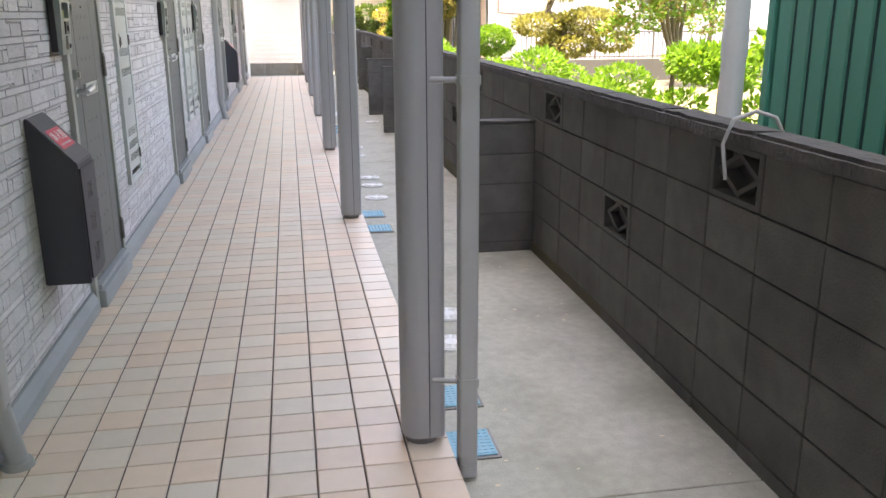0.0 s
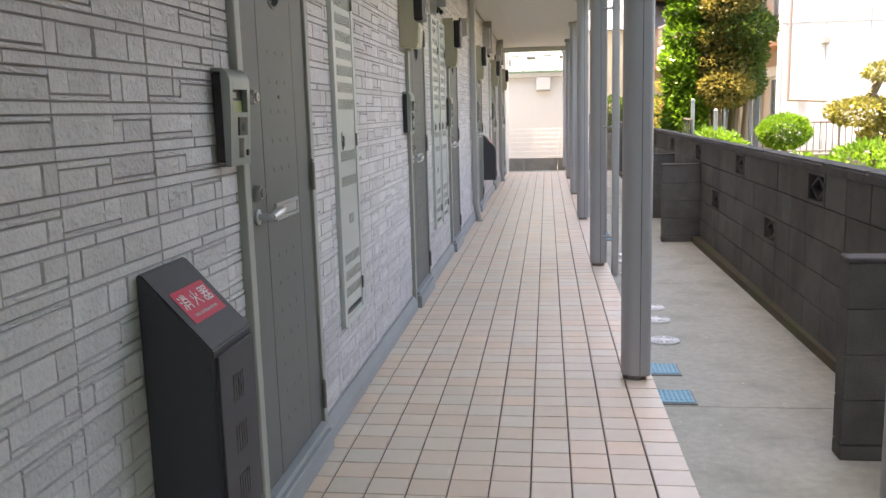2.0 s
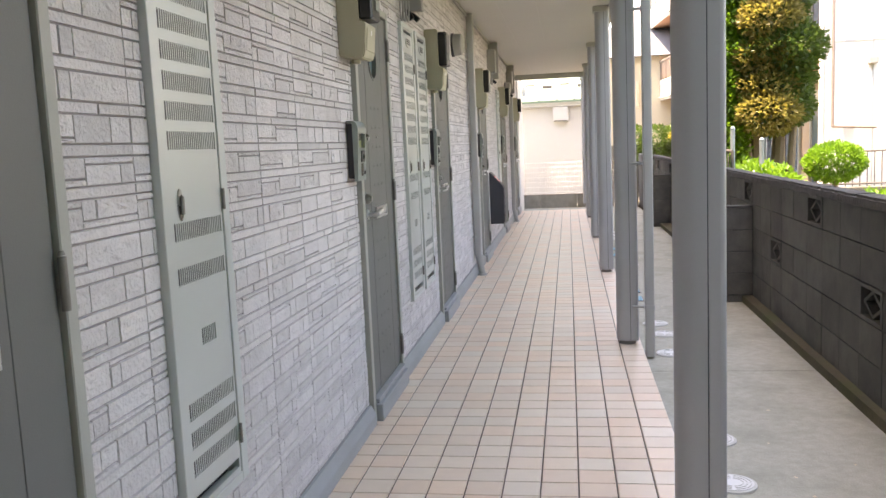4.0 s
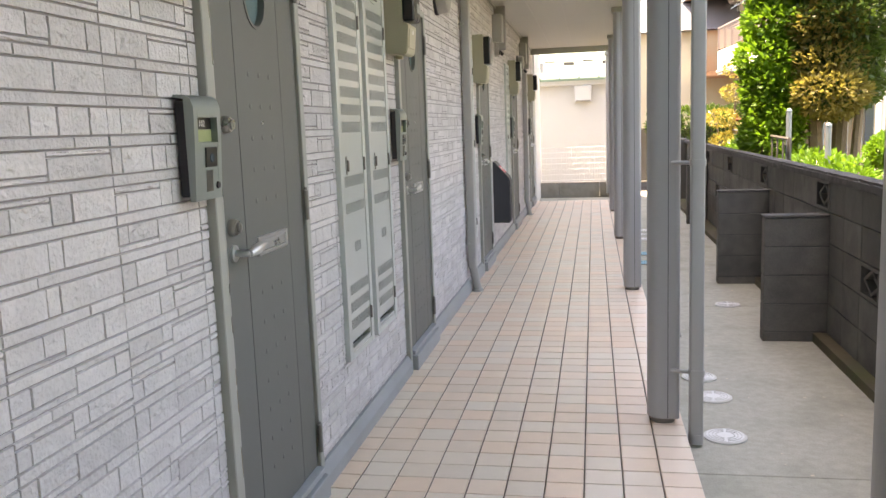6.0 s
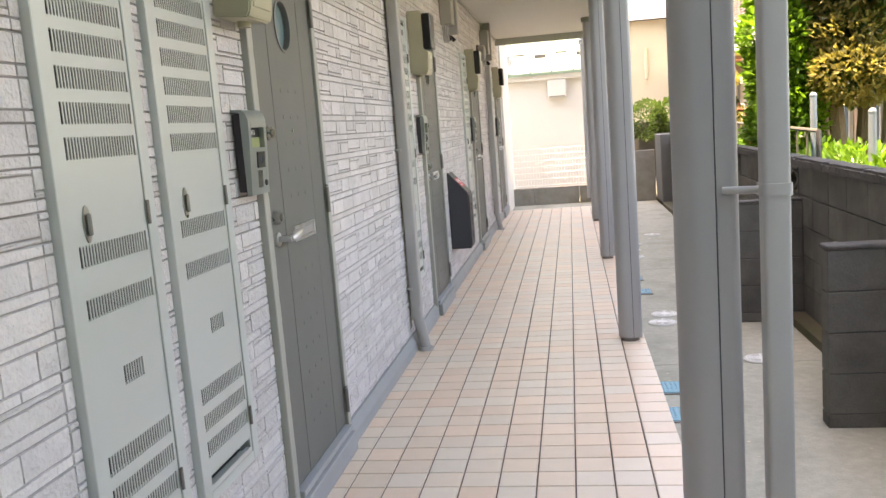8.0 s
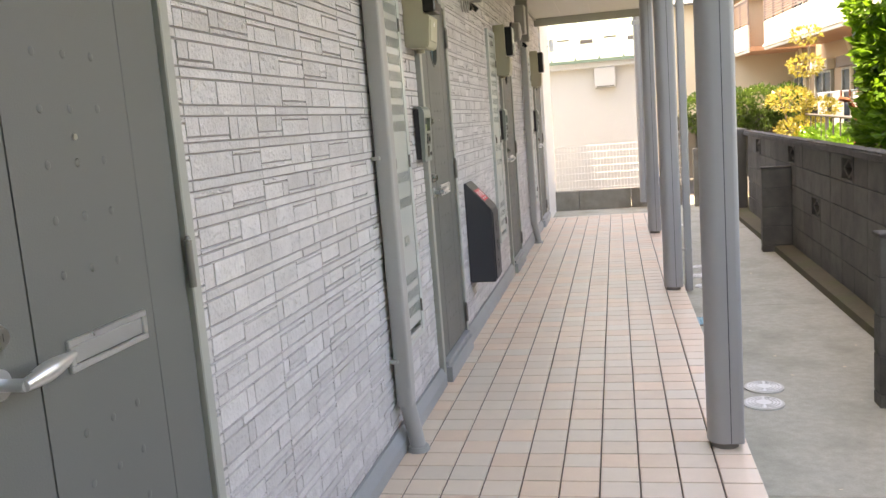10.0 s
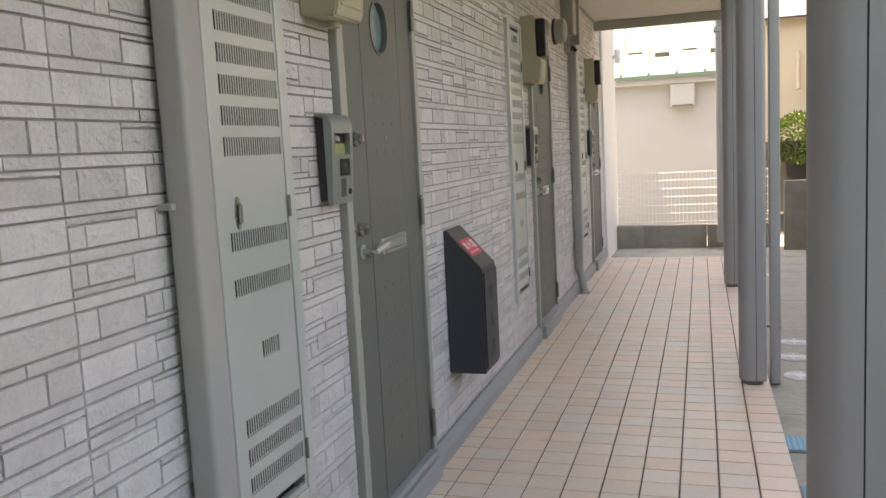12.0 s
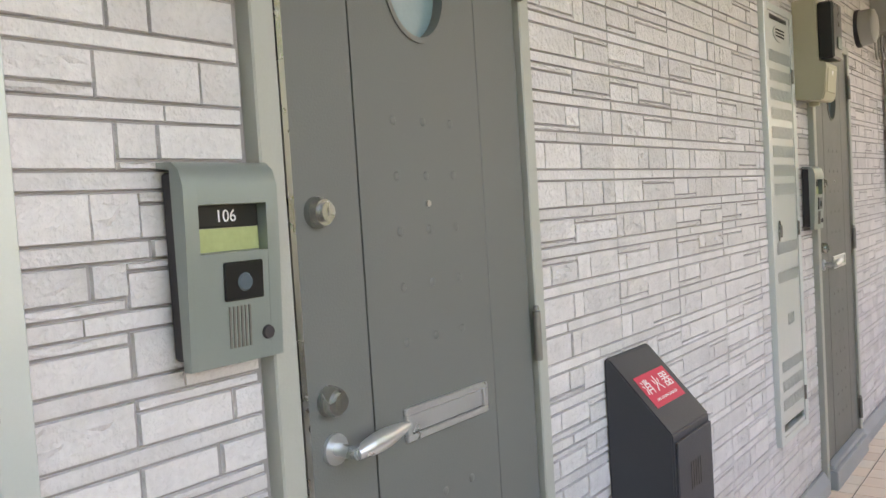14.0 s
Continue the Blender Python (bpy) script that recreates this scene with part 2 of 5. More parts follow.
# ---- plan ----
CEIL, GROUND, EDGE, FLOOR_END = 2.73, -0.08, 1.49, 19.9
Y0 = -3.0
DOORS = (4.15, 7.37, 9.76, 13.095, 16.35, 19.55)      # hinge side of each leaf
LEAF = 0.69
DOOR_TOP = 2.10
PANELS = (4.80, 8.05, 8.535, 11.785, 15.12, 18.2)       # middles of the meter cabinets
PW = 0.205
PIPES = (1.90, 11.44, 17.5)
COLUMNS = [1.85] + [5.15 + 3.18 * k for k in range(6)]
NUMBERS = ("101", "102", "103", "106", "107", "108")


def wall_line(y):
    """The block wall's face drifts slightly away from the walkway."""
    return 2.475 + 0.0125 * (y - 1.5)


# ---- ground, floor, ceiling, building ----
ground = boxpart("ground", "asphalt", None, (-150, 200, -150, 250, -1.2, -0.25), kind="structure")
garden = boxpart("garden_ground", "soil", None, (2.5, 16, -4, 22.2, -0.24, -0.02), kind="structure")
yard = new("pavement")
tagged(yard, "weathered grey concrete yard beside the tiled walkway", "pavement", kind="structure")
seams = (-4.0, 1.5, 4.95, 7.9, 11.2, 14.4, 17.6, 20.4, 22.65)
for a, b in zip(seams, seams[1:]):
    bm = bmesh.new()
    box(bm, EDGE + 0.002, wall_line(b) + 0.06, a + 0.003, b - 0.003, -0.22, GROUND, 0.003)
    part("slab", bm, "concrete", yard)
boxpart("joint_bed", "mortar", yard, (EDGE + 0.002, 2.9, -4, 22.65, -0.235, GROUND - 0.006))
boxpart("end_slab", "concrete", yard, (-4.0, EDGE, FLOOR_END + 0.03, 22.65, -0.22, GROUND + 0.01))
boxpart("side_slab", "concrete", yard, (2.68, 7.5, 20.9, 22.65, -0.22, GROUND + 0.005))

bm = bmesh.new()
box(bm, -0.1, EDGE - 0.004, Y0 - 1, FLOOR_END, -0.24, -0.006)
floor = part("floor", bm, "grout", None, kind="structure")
tagged(floor, "beige square floor tiles with dark joints", "floor")

bm = bmesh.new()
box(bm, 0.0, EDGE + 0.03, Y0 - 1, 19.55, CEIL, CEIL + 0.16)
for i in range(1, 4):
    box(bm, EDGE * i / 4 - 0.004, EDGE * i / 4 + 0.004, Y0 - 1, 19.54, CEIL - 0.003, CEIL + 0.002)
ceiling = part("ceiling", bm, "ceiling", None, kind="structure")
tagged(ceiling, "plain off-white soffit boards over the walkway", "ceiling")
bm = bmesh.new()
box(bm, EDGE - 0.02, EDGE + 0.05, Y0 - 1, 19.6, CEIL - 0.035, CEIL + 0.25, 0.004)
box(bm, 0.002, EDGE - 0.022, 19.551, 19.6, CEIL - 0.10, CEIL + 0.25, 0.004)
part("fascia", bm, "frame", None, kind="structure")
boxpart("upper_parapet", "frame", None, (EDGE, EDGE + 0.04, Y0 - 1, 19.6, CEIL + 0.25, CEIL + 1.3), kind="structure")
boxpart("roof", "rooftile", None, (-7, EDGE + 0.22, Y0 - 1.5, 20.9, 5.35, 5.6), kind="structure")
# unseen block added on the roof to keep sun off the shed and siding
boxpart("stair_block", "plaster", None, (-7, EDGE + 0.2, -8.0, 4.3, 5.61, 12.5), kind="structure")
boxpart("wall_end", "plaster", None, (-0.17, 0.03, 20.05, 21.55, -0.2, 2.9), 0.004, kind="structure")
boxpart("wall_end_upper", "plaster", None, (-0.17, 0.03, 20.05, 20.85, 2.901, 5.345), kind="structure")
boxpart("wall_back", "plaster", None, (-7, -0.171, 20.65, 20.85, -0.2, 5.345), kind="structure")
boxpart("wall_far_side", "plaster", None, (-7, -6.8, Y0 - 1, 20.65, -0.2, 5.345), kind="structure")
boxpart("wall_start", "plaster", None, (-6.8, 0.0, Y0 - 1, Y0 - 0.8, -0.2, 5.35), kind="structure")
boxpart("floor_inside", "grout", None, (-6.8, -0.18, Y0 - 0.8, 20.65, -0.15, -0.05), kind="structure")

openings = [(h - LEAF - 0.055, h + 0.045, 0.0, DOOR_TOP + 0.04) for h in DOORS] + [(c - PW, c + PW, 0.40, 2.17) for c in PANELS]
bm = bmesh.new()
ys = sorted({Y0 - 0.8, 20.05, *(v for o in openings for v in o[:2])})
for a, b in zip(ys, ys[1:]):
    mid = (a + b) / 2
    hole = next((o for o in openings if o[0] < mid < o[1]), None)
    if hole is None:
        box(bm, -0.15, -0.006, a, b, -0.2, 5.35)
    else:
        if hole[2] > 0.05:
            box(bm, -0.15, -0.006, a, b, -0.2, hole[2])
        box(bm, -0.15, -0.006, a, b, hole[3], 5.35)
wall_west = part("wall_west", bm, "joint", None, kind="structure")
tagged(wall_west, "pale grey siding cast as random ashlar stone", "wall")


# ---- doors ----
def extrude_yz(bm, pts, x0, x1):
    a = [bm.verts.new((x0, y, z)) for y, z in pts]
    b = [bm.verts.new((x1, y, z)) for y, z in pts]
    k = len(pts)
    for i in range(k):
        bm.faces.new((a[i], a[(i + 1) % k], b[(i + 1) % k], b[i]))
    bm.faces.new(a[::-1])
    bm.faces.new(b)


def ring(cy, cz, ry, rz, n=32):
    return [(cy + ry * math.cos(2 * math.pi * i / n), cz + rz * math.sin(2 * math.pi * i / n)) for i in range(n)]


def slab_with_oval(bm, y0, y1, z0, z1, x0, x1, cy, cz, ry, rz):
    """A leaf panel with an oval opening through it."""
    n = 32
    fx = []
    for x in (x0, x1):
        inner = [bm.verts.new((x, y, z)) for y, z in ring(cy, cz, ry, rz, n)]
        outer = []
        for i in range(n):
            a = 2 * math.pi * i / n
            c, s = math.cos(a), math.sin(a)
            ky = (y1 - cy) / c if c > 1e-6 else ((y0 - cy) / c if c < -1e-6 else 1e9)
            top, bot = cz + rz + 0.08, cz - rz - 0.08
            kz = (top - cz) / s if s > 1e-6 else ((bot - cz) / s if s < -1e-6 else 1e9)
            k = min(ky, kz)
            outer.append(bm.verts.new((x, cy + k * c, cz + k * s)))
        for i in range(n):
            bm.faces.new((inner[i], inner[(i + 1) % n], outer[(i + 1) % n], outer[i]))
            p, q = outer[i].co, outer[(i + 1) % n].co
            if abs(p.y - q.y) > 1e-4 and abs(p.z - q.z) > 1e-4:
                corner = (x, y1 if max(p.y, q.y) > cy else y0, top if max(p.z, q.z) > cz else bot)
                bm.faces.new((outer[i], outer[(i + 1) % n], bm.verts.new(corner)))
        fx.append((inner, outer, top, bot))
    for i in range(n):
        bm.faces.new((fx[0][0][i], fx[0][0][(i + 1) % n], fx[1][0][(i + 1) % n], fx[1][0][i]))
        bm.faces.new((fx[0][1][i], fx[0][1][(i + 1) % n], fx[1][1][(i + 1) % n], fx[1][1][i]))


def make_door():
    d = thing("door", pose(0, 0, 0), "closed grey steel entrance door with an oval window, pale metal frame", "door", "entrance doors")
    w, zb, zt = LEAF, 0.125, DOOR_TOP
    f = new("door_frame")
    f.parent = d
    bm = bmesh.new()
    box(bm, -0.12, 0.012, -w - 0.055, -w - 0.008, 0.0, zt + 0.045, 0.003)
    part("jamb", bm, "frame", f)
    bm = bmesh.new()
    box(bm, -0.12, 0.012, 0.006, 0.045, 0.0, zt + 0.045, 0.003)
    part("jamb", bm, "frame", f)
    bm = bmesh.new()
    box(bm, -0.12, 0.012, -w - 0.008, 0.006, zt + 0.006, zt + 0.045, 0.003)
    part("head", bm, "frame", f)
    bm = bmesh.new()
    box(bm, -0.12, 0.030, -w - 0.0075, 0.0055, 0.095, 0.119, 0.003)
    box(bm, -0.12, 0.045, -w - 0.0075, 0.0055, 0.0, 0.09, 0.004)
    part("sill", bm, "skirt", f, "grey metal threshold")
    # rebate coloured near-black, so the gap round the leaf reads as shade
    bm = bmesh.new()
    box(bm, -0.11, -0.045, -w - 0.008, 0.006, 0.119, zt + 0.006)
    part("rebate", bm, "slot", f)
    # near-black strip filling the gap, its shade put into the colour
    bm = bmesh.new()
    box(bm, -0.044, -0.004, -w - 0.0078, -w + 0.0002, zb, zt)
    part("gasket", bm, "slot", f, "near-black strip standing in for the shaded gap beside the leaf")
    # the leaf: three vertical boards with grooves between
    g1, g2 = -w + 0.165, -0.155
    bm = bmesh.new()
    box(bm, -0.045, 0.0, -w + 0.004, g1 - 0.0015, zb, zt, 0.002)
    box(bm, -0.045, 0.0, g2 + 0.0015, -0.002, zb, zt, 0.002)
    cy, cz, ry, rz = (g1 + g2) / 2, 1.848, 0.084, 0.096
    slab_with_oval(bm, g1 + 0.0015, g2 - 0.0015, zb, zt, -0.045, 0.0, cy, cz, ry, rz)
    box(bm, -0.045, 0.0, g1 + 0.0015, g2 - 0.0015, cz + rz + 0.0801, zt, 0)
    box(bm, -0.045, 0.0, g1 + 0.0015, g2 - 0.0015, zb, cz - rz - 0.0801, 0)
    box(bm, -0.045, -0.004, g1 - 0.002, g1 + 0.002, zb, zt)
    box(bm, -0.045, -0.004, g2 - 0.002, g2 + 0.002, zb, zt)
    for r in range(16):
        z = 1.60 - r * 0.1
        if z < 0.2:
            break
        for k in (-1, 0, 1):
            y = cy + k * 0.085
            if 0.96 < z < 1.12:
                continue
            bmesh.ops.create_uvsphere(bm, u_segments=10, v_segments=6, radius=0.0085, matrix=Matrix.Translation((0.0, y, z)) @ Matrix.Diagonal((0.24, 1, 1, 1)))
    leaf = part("leaf", bm, "door", d, smooth=True)
    bm = bmesh.new()
    box(bm, -0.001, 0.004, -w + 0.0005, -w + 0.012, zb, zt)
    part("edge_strip", bm, "silver", leaf)
    bm = bmesh.new()
    extrude_yz(bm, ring(cy, cz, ry, rz), -0.03, -0.02)
    part("oval_window", bm, "oval", leaf, "bluish frosted oval glass")
    bm = bmesh.new()
    a, b = ring(cy, cz, ry + 0.006, rz + 0.006), ring(cy, cz, ry - 0.004, rz - 0.004)
    va = [bm.verts.new((0.004, y, z)) for y, z in a]
    vb = [bm.verts.new((0.004, y, z)) for y, z in b]
    vc = [bm.verts.new((-0.019, y, z)) for y, z in b]
    vd = [bm.verts.new((0.0005, y, z)) for y, z in a]
    n = len(a)
    for i in range(n):
        j = (i + 1) % n
        bm.faces.new((va[i], va[j], vb[j], vb[i]))
        bm.faces.new((vb[i], vb[j], vc[j], vc[i]))
        bm.faces.new((va[i], va[j], vd[j], vd[i]))
    part("window_rim", bm, "door", leaf, smooth=True)
    bm = bmesh.new()
    rod(bm, (0, cy, 1.448), (0.004, cy, 1.448), 0.006, n=12)
    part("peephole", bm, "silver", leaf, smooth=True)
    for z in (1.443, 1.138):
        lk = new("lock")
        lk.parent = d
        bm = bmesh.new()
        rod(bm, (0.0, -w + 0.06, z), (0.012, -w + 0.06, z), 0.026, 0.025, n=24)
        rod(bm, (0.012, -w + 0.06, z), (0.022, -w + 0.06, z), 0.025, 0.021, n=24)
        part("rosette", bm, "silver", lk, smooth=True)
        bm = bmesh.new()
        rod(bm, (0.022, -w + 0.06, z), (0.030, -w + 0.06, z), 0.015, n=20)
        box(bm, 0.030, 0.0315, -w + 0.0588, -w + 0.0612, z - 0.007, z + 0.007)
        part("cylinder", bm, "silver", lk, smooth=True)
    h = new("door_handle")
    h.parent = d
    tagged(h, "brushed metal lever handle")
    bm = bmesh.new()
    rod(bm, (0, -w + 0.065, 1.058), (0.007, -w + 0.065, 1.058), 0.026, n=24)
    part("rosette", bm, "handle", h, smooth=True)
    bm = bmesh.new()
    rod(bm, (0.007, -w + 0.065, 1.058), (0.055, -w + 0.065, 1.058), 0.011, n=16)
    for i in range(8):
        y0 = -w + 0.06 + i * 0.0165
        r = 0.008 + 0.009 * math.sin(math.pi * (i + 0.5) / 8)
        r2 = 0.008 + 0.009 * math.sin(math.pi * (i + 1.5) / 8) if i < 7 else 0.005
        g = rod(bm, (0.055, y0, 1.058 + 0.002 * i), (0.055, y0 + 0.0165, 1.058 + 0.002 * (i + 1)), r, r2, n=14)
    part("lever", bm, "handle", h, smooth=True)
    s = new("letter_slot")
    s.parent = d
    tagged(s, "satin metal letter slot")
    ya, yb, za, zb2 = cy - 0.11, cy + 0.145, 1.022, 1.083
    bm = bmesh.new()
    for b in ((ya, yb, zb2 - 0.012, zb2), (ya, yb, za, za + 0.012), (ya, ya + 0.014, za + 0.012, zb2 - 0.012), (yb - 0.014, yb, za + 0.012, zb2 - 0.012)):
        box(bm, 0.0, 0.010, *b, 0.002)
    part("surround", bm, "handle", s)
    bm = bmesh.new()
    box(bm, 0.0005, 0.006, ya + 0.016, yb - 0.016, za + 0.014, zb2 - 0.014, 0.002)
    part("flap", bm, "handle", s)
    for z in (0.235, 1.145, 1.93):
        hg = new("hinge")
        hg.parent = d
        bm = bmesh.new()
        rod(bm, (0.014, 0.002, z - 0.055), (0.014, 0.002, z + 0.054), 0.0095, n=12)
        part("barrel", bm, "hinge", hg, smooth=True)
        bm = bmesh.new()
        rod(bm, (0.014, 0.002, z + 0.057), (0.014, 0.002, z + 0.066), 0.008, 0.005, n=12)
        part("pin", bm, "hinge", hg, smooth=True)
    return d


first = make_door()
first.matrix_basis = pose(0.015, DOORS[0], 0)
for y in DOORS[1:]:
    copy_thing(first, pose(0.015, y, 0))


# ---- meter cabinets ----
def make_panel():
    c = thing("meter_cabinet", pose(0, 0, 0), "shut pale green-grey steel meter cabinet with louvres, flush in the siding", "meter cabinet", "meter cabinets")
    z0, z1, w = 0.40, 2.17, PW
    bm = bmesh.new()
    for b in ((-w, -w + 0.045, z0, z1), (w - 0.045, w, z0, z1), (-w + 0.045, w - 0.045, z1 - 0.03, z1), (-w + 0.045, w - 0.045, z0, z0 + 0.03)):
        box(bm, -0.14, 0.018, *b, 0.002)
    part("frame", bm, "panel", c)
    # inside filled near-black, so the shade behind the louvres is in its colour
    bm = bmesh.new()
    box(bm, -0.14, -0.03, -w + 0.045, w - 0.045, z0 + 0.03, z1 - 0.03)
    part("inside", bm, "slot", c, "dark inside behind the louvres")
    leaf = new("cabinet_door")
    leaf.parent = c
    tops = [1.453 + 0.0765 * i for i in range(8)]
    rows = [(t - 0.049, t, 0.146) for t in tops] + [(1.166, 1.215, 0.146), (1.049, 1.096, 0.146), (0.685, 0.733, 0.146), (0.607, 0.655, 0.146), (0.530, 0.578, 0.146)]
    cuts = sorted(rows + [(0.869, 0.915, 0.045), (0.448, 0.478, 0.146), (2.04, 2.08, 0.07), (2.11, 2.13, 0.12)])
    y0, y1 = -w + 0.0485, w - 0.0485
    bm = bmesh.new()
    za = z0 + 0.032
    for lo, hi, half in cuts:
        off = 0.01 if half == 0.045 else 0.0
        box(bm, 0.0, 0.014, y0, y1, za, lo)
        box(bm, 0.0, 0.014, y0, off - half, lo, hi)
        box(bm, 0.0, 0.014, off + half, y1, lo, hi)
        za = hi
    box(bm, 0.0, 0.014, y0, y1, za, z1 - 0.032)
    part("leaf", bm, "panel", leaf)
    bm = bmesh.new()
    for lo, hi, half in rows + [(0.869, 0.915, 0.045)]:
        off = 0.01 if half == 0.045 else 0.0
        n = 25 if half > 0.1 else 8
        for i in range(1, n):
            y = off - half + 2 * half * i / n
            box(bm, 0.0120, 0.0138, y - 0.0026, y + 0.0026, lo, hi)
            if half > 0.1:
                for za, zb in ((lo, lo + 0.0022), (hi - 0.0022, hi)):
                    box(bm, 0.0121, 0.0137, y - 0.0040, y + 0.0040, za, zb)
    for i in (1, 2):
        box(bm, 0.001, 0.0125, -0.068, 0.068, 2.04 + i * 0.0133 - 0.002, 2.04 + i * 0.0133 + 0.002)
    part("louvres", bm, "panel", leaf, kind="stuff")
    bm = bmesh.new()
    extrude_yz(bm, ring(0.0, 2.06, 0.085, 0.034), 0.0142, 0.019)
    part("vent_plate", bm, "panel", leaf, smooth=True)
    # slits are near-black strips on the plate, imitating shaded openings
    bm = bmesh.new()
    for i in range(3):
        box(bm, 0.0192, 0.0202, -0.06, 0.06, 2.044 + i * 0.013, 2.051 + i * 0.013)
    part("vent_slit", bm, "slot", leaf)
    hb = new("latch")
    hb.parent = c
    bm = bmesh.new()
    extrude_yz(bm, ring(-0.105, 1.261, 0.015, 0.042, 20), 0.0142, 0.0175)
    part("plate", bm, "silver", hb, smooth=True)
    bm = bmesh.new()
    box(bm, 0.0178, 0.026, -0.112, -0.098, 1.235, 1.285, 0.003)
    part("pull", bm, "hinge", hb)
    for z in (1.26, 0.55, 1.90):
        bm = bmesh.new()
        rod(bm, (0.021, w - 0.045, z - 0.03), (0.021, w - 0.045, z + 0.03), 0.005, n=8)
        part("hinge", bm, "hinge", c)
    return c


cab = make_panel()
cab.matrix_basis = pose(0.006, PANELS[0], 0)
for y in PANELS[1:]:
    copy_thing(cab, pose(0.006, y, 0))


# ---- intercoms ----
def text(name, body, size, m, mat, parent=None):
    cu = bpy.data.curves.new(name, "FONT")
    cu.body, cu.size, cu.extrude = body, size, 0.0003
    cu.align_x, cu.align_y = "CENTER", "CENTER"
    ob = bpy.data.objects.new(name + "_curve", cu)
    scene.collection.objects.link(ob)
    dg = bpy.context.evaluated_depsgraph_get()
    me = bpy.data.meshes.new_from_object(ob.evaluated_get(dg))
    bpy.data.objects.remove(ob)
    me.transform(m)
    me.materials.clear()
    me.materials.append(M[mat])
    o = new(name, me)
    o.parent = parent
    return o


FACING = Matrix(((0, 0, 1, 0), (1, 0, 0, 0), (0, 1, 0, 0), (0, 0, 0, 1)))


def make_intercom(number):
    c = thing("intercom", pose(0, 0, 0), "silver intercom with number window, camera and button on the siding", "intercom", "door intercoms")
    w, z0, z1 = 0.080, 1.240, 1.522
    bm = bmesh.new()
    box(bm, 0.0, 0.03, -w + 0.006, w - 0.006, z0 + 0.012, z1 - 0.014, 0.004)
    part("back_box", bm, "darkplastic", c)
    prof = [(0.03, z0), (0.046, z0), (0.055, z0 + 0.17), (0.057, z1 - 0.035), (0.05, z1 - 0.013), (0.036, z1 - 0.002), (0.002, z1), (0.002, z1 - 0.008), (0.03, z1 - 0.012)]
    bm = bmesh.new()
    # side cheeks and top, leaving a recess for the number window
    for ya, yb in ((-w, -w + 0.022), (w - 0.022, w)):
        a = [bm.verts.new((x, ya, z)) for x, z in prof]
        b = [bm.verts.new((x, yb, z)) for x, z in prof]
        k = len(prof)
        for i in range(k):
            bm.faces.new((a[i], a[(i + 1) % k], b[(i + 1) % k], b[i]))
        bm.faces.new(a)
        bm.faces.new(b[::-1])
    top = [(0.03, z1 - 0.06), (0.057, z1 - 0.06), (0.057, z1 - 0.035), (0.05, z1 - 0.013), (0.036, z1 - 0.002), (0.002, z1), (0.002, z1 - 0.008), (0.03, z1 - 0.012)]
    low = [(0.03, z0), (0.046, z0), (0.0535, z0 + 0.155), (0.03, z0 + 0.155)]
    for prof2 in (top, low):
        a = [bm.verts.new((x, -w + 0.022, z)) for x, z in prof2]
        b = [bm.verts.new((x, w - 0.022, z)) for x, z in prof2]
        k = len(prof2)
        for i in range(k):
            bm.faces.new((a[i], a[(i + 1) % k], b[(i + 1) % k], b[i]))
        bm.faces.new(a)
        bm.faces.new(b[::-1])
    box(bm, 0.03, 0.034, -w + 0.022, w - 0.022, z0 + 0.155, z1 - 0.06)
    part("cover", bm, "phone", c, smooth=True)
    bm = bmesh.new()
    box(bm, 0.034, 0.038, -w + 0.024, w - 0.024, z1 - 0.092, z1 - 0.061)
    disp = part("display", bm, "black", c)
    text("number", number, 0.024, Matrix.Translation((0.0385, 0.0, z1 - 0.077)) @ FACING, "white", disp)
    bm = bmesh.new()
    box(bm, 0.034, 0.0375, -w + 0.024, w - 0.024, z0 + 0.157, z1 - 0.093)
    part("name_card", bm, "name_card", c, "blank yellow-green name card")
    tilt = Matrix.Translation((0.0465, 0, z0)) @ Matrix.Rotation(radians(2.9), 4, "Y")
    bm = bmesh.new()
    box(bm, -0.002, 0.0035, -0.022, 0.046, 0.088, 0.142, 0.002)
    bm.transform(tilt)
    cam_part = part("camera_window", bm, "black", c, "dark camera window")
    bm = bmesh.new()
    rod(bm, (0.0035, 0.012, 0.113), (0.006, 0.012, 0.113), 0.013, 0.011, n=18)
    bm.transform(tilt)
    part("lens", bm, "pane", cam_part, smooth=True)
    bm = bmesh.new()
    for i in range(6):
        y = -0.014 + i * 0.0068
        box(bm, -0.002, 0.0012, y - 0.0015, y + 0.0015, 0.022, 0.08)
    bm.transform(tilt)
    part("speaker_grille", bm, "hinge", c)
    bm = bmesh.new()
    rod(bm, (-0.001, 0.052, 0.036), (0.004, 0.052, 0.036), 0.0105, 0.009, n=18)
    bm.transform(tilt)
    part("call_button", bm, "darkplastic", c, smooth=True)
    return c


for h, num in zip(DOORS, NUMBERS):
    make_intercom(num).matrix_basis = pose(0.004, h - 0.828, 0)


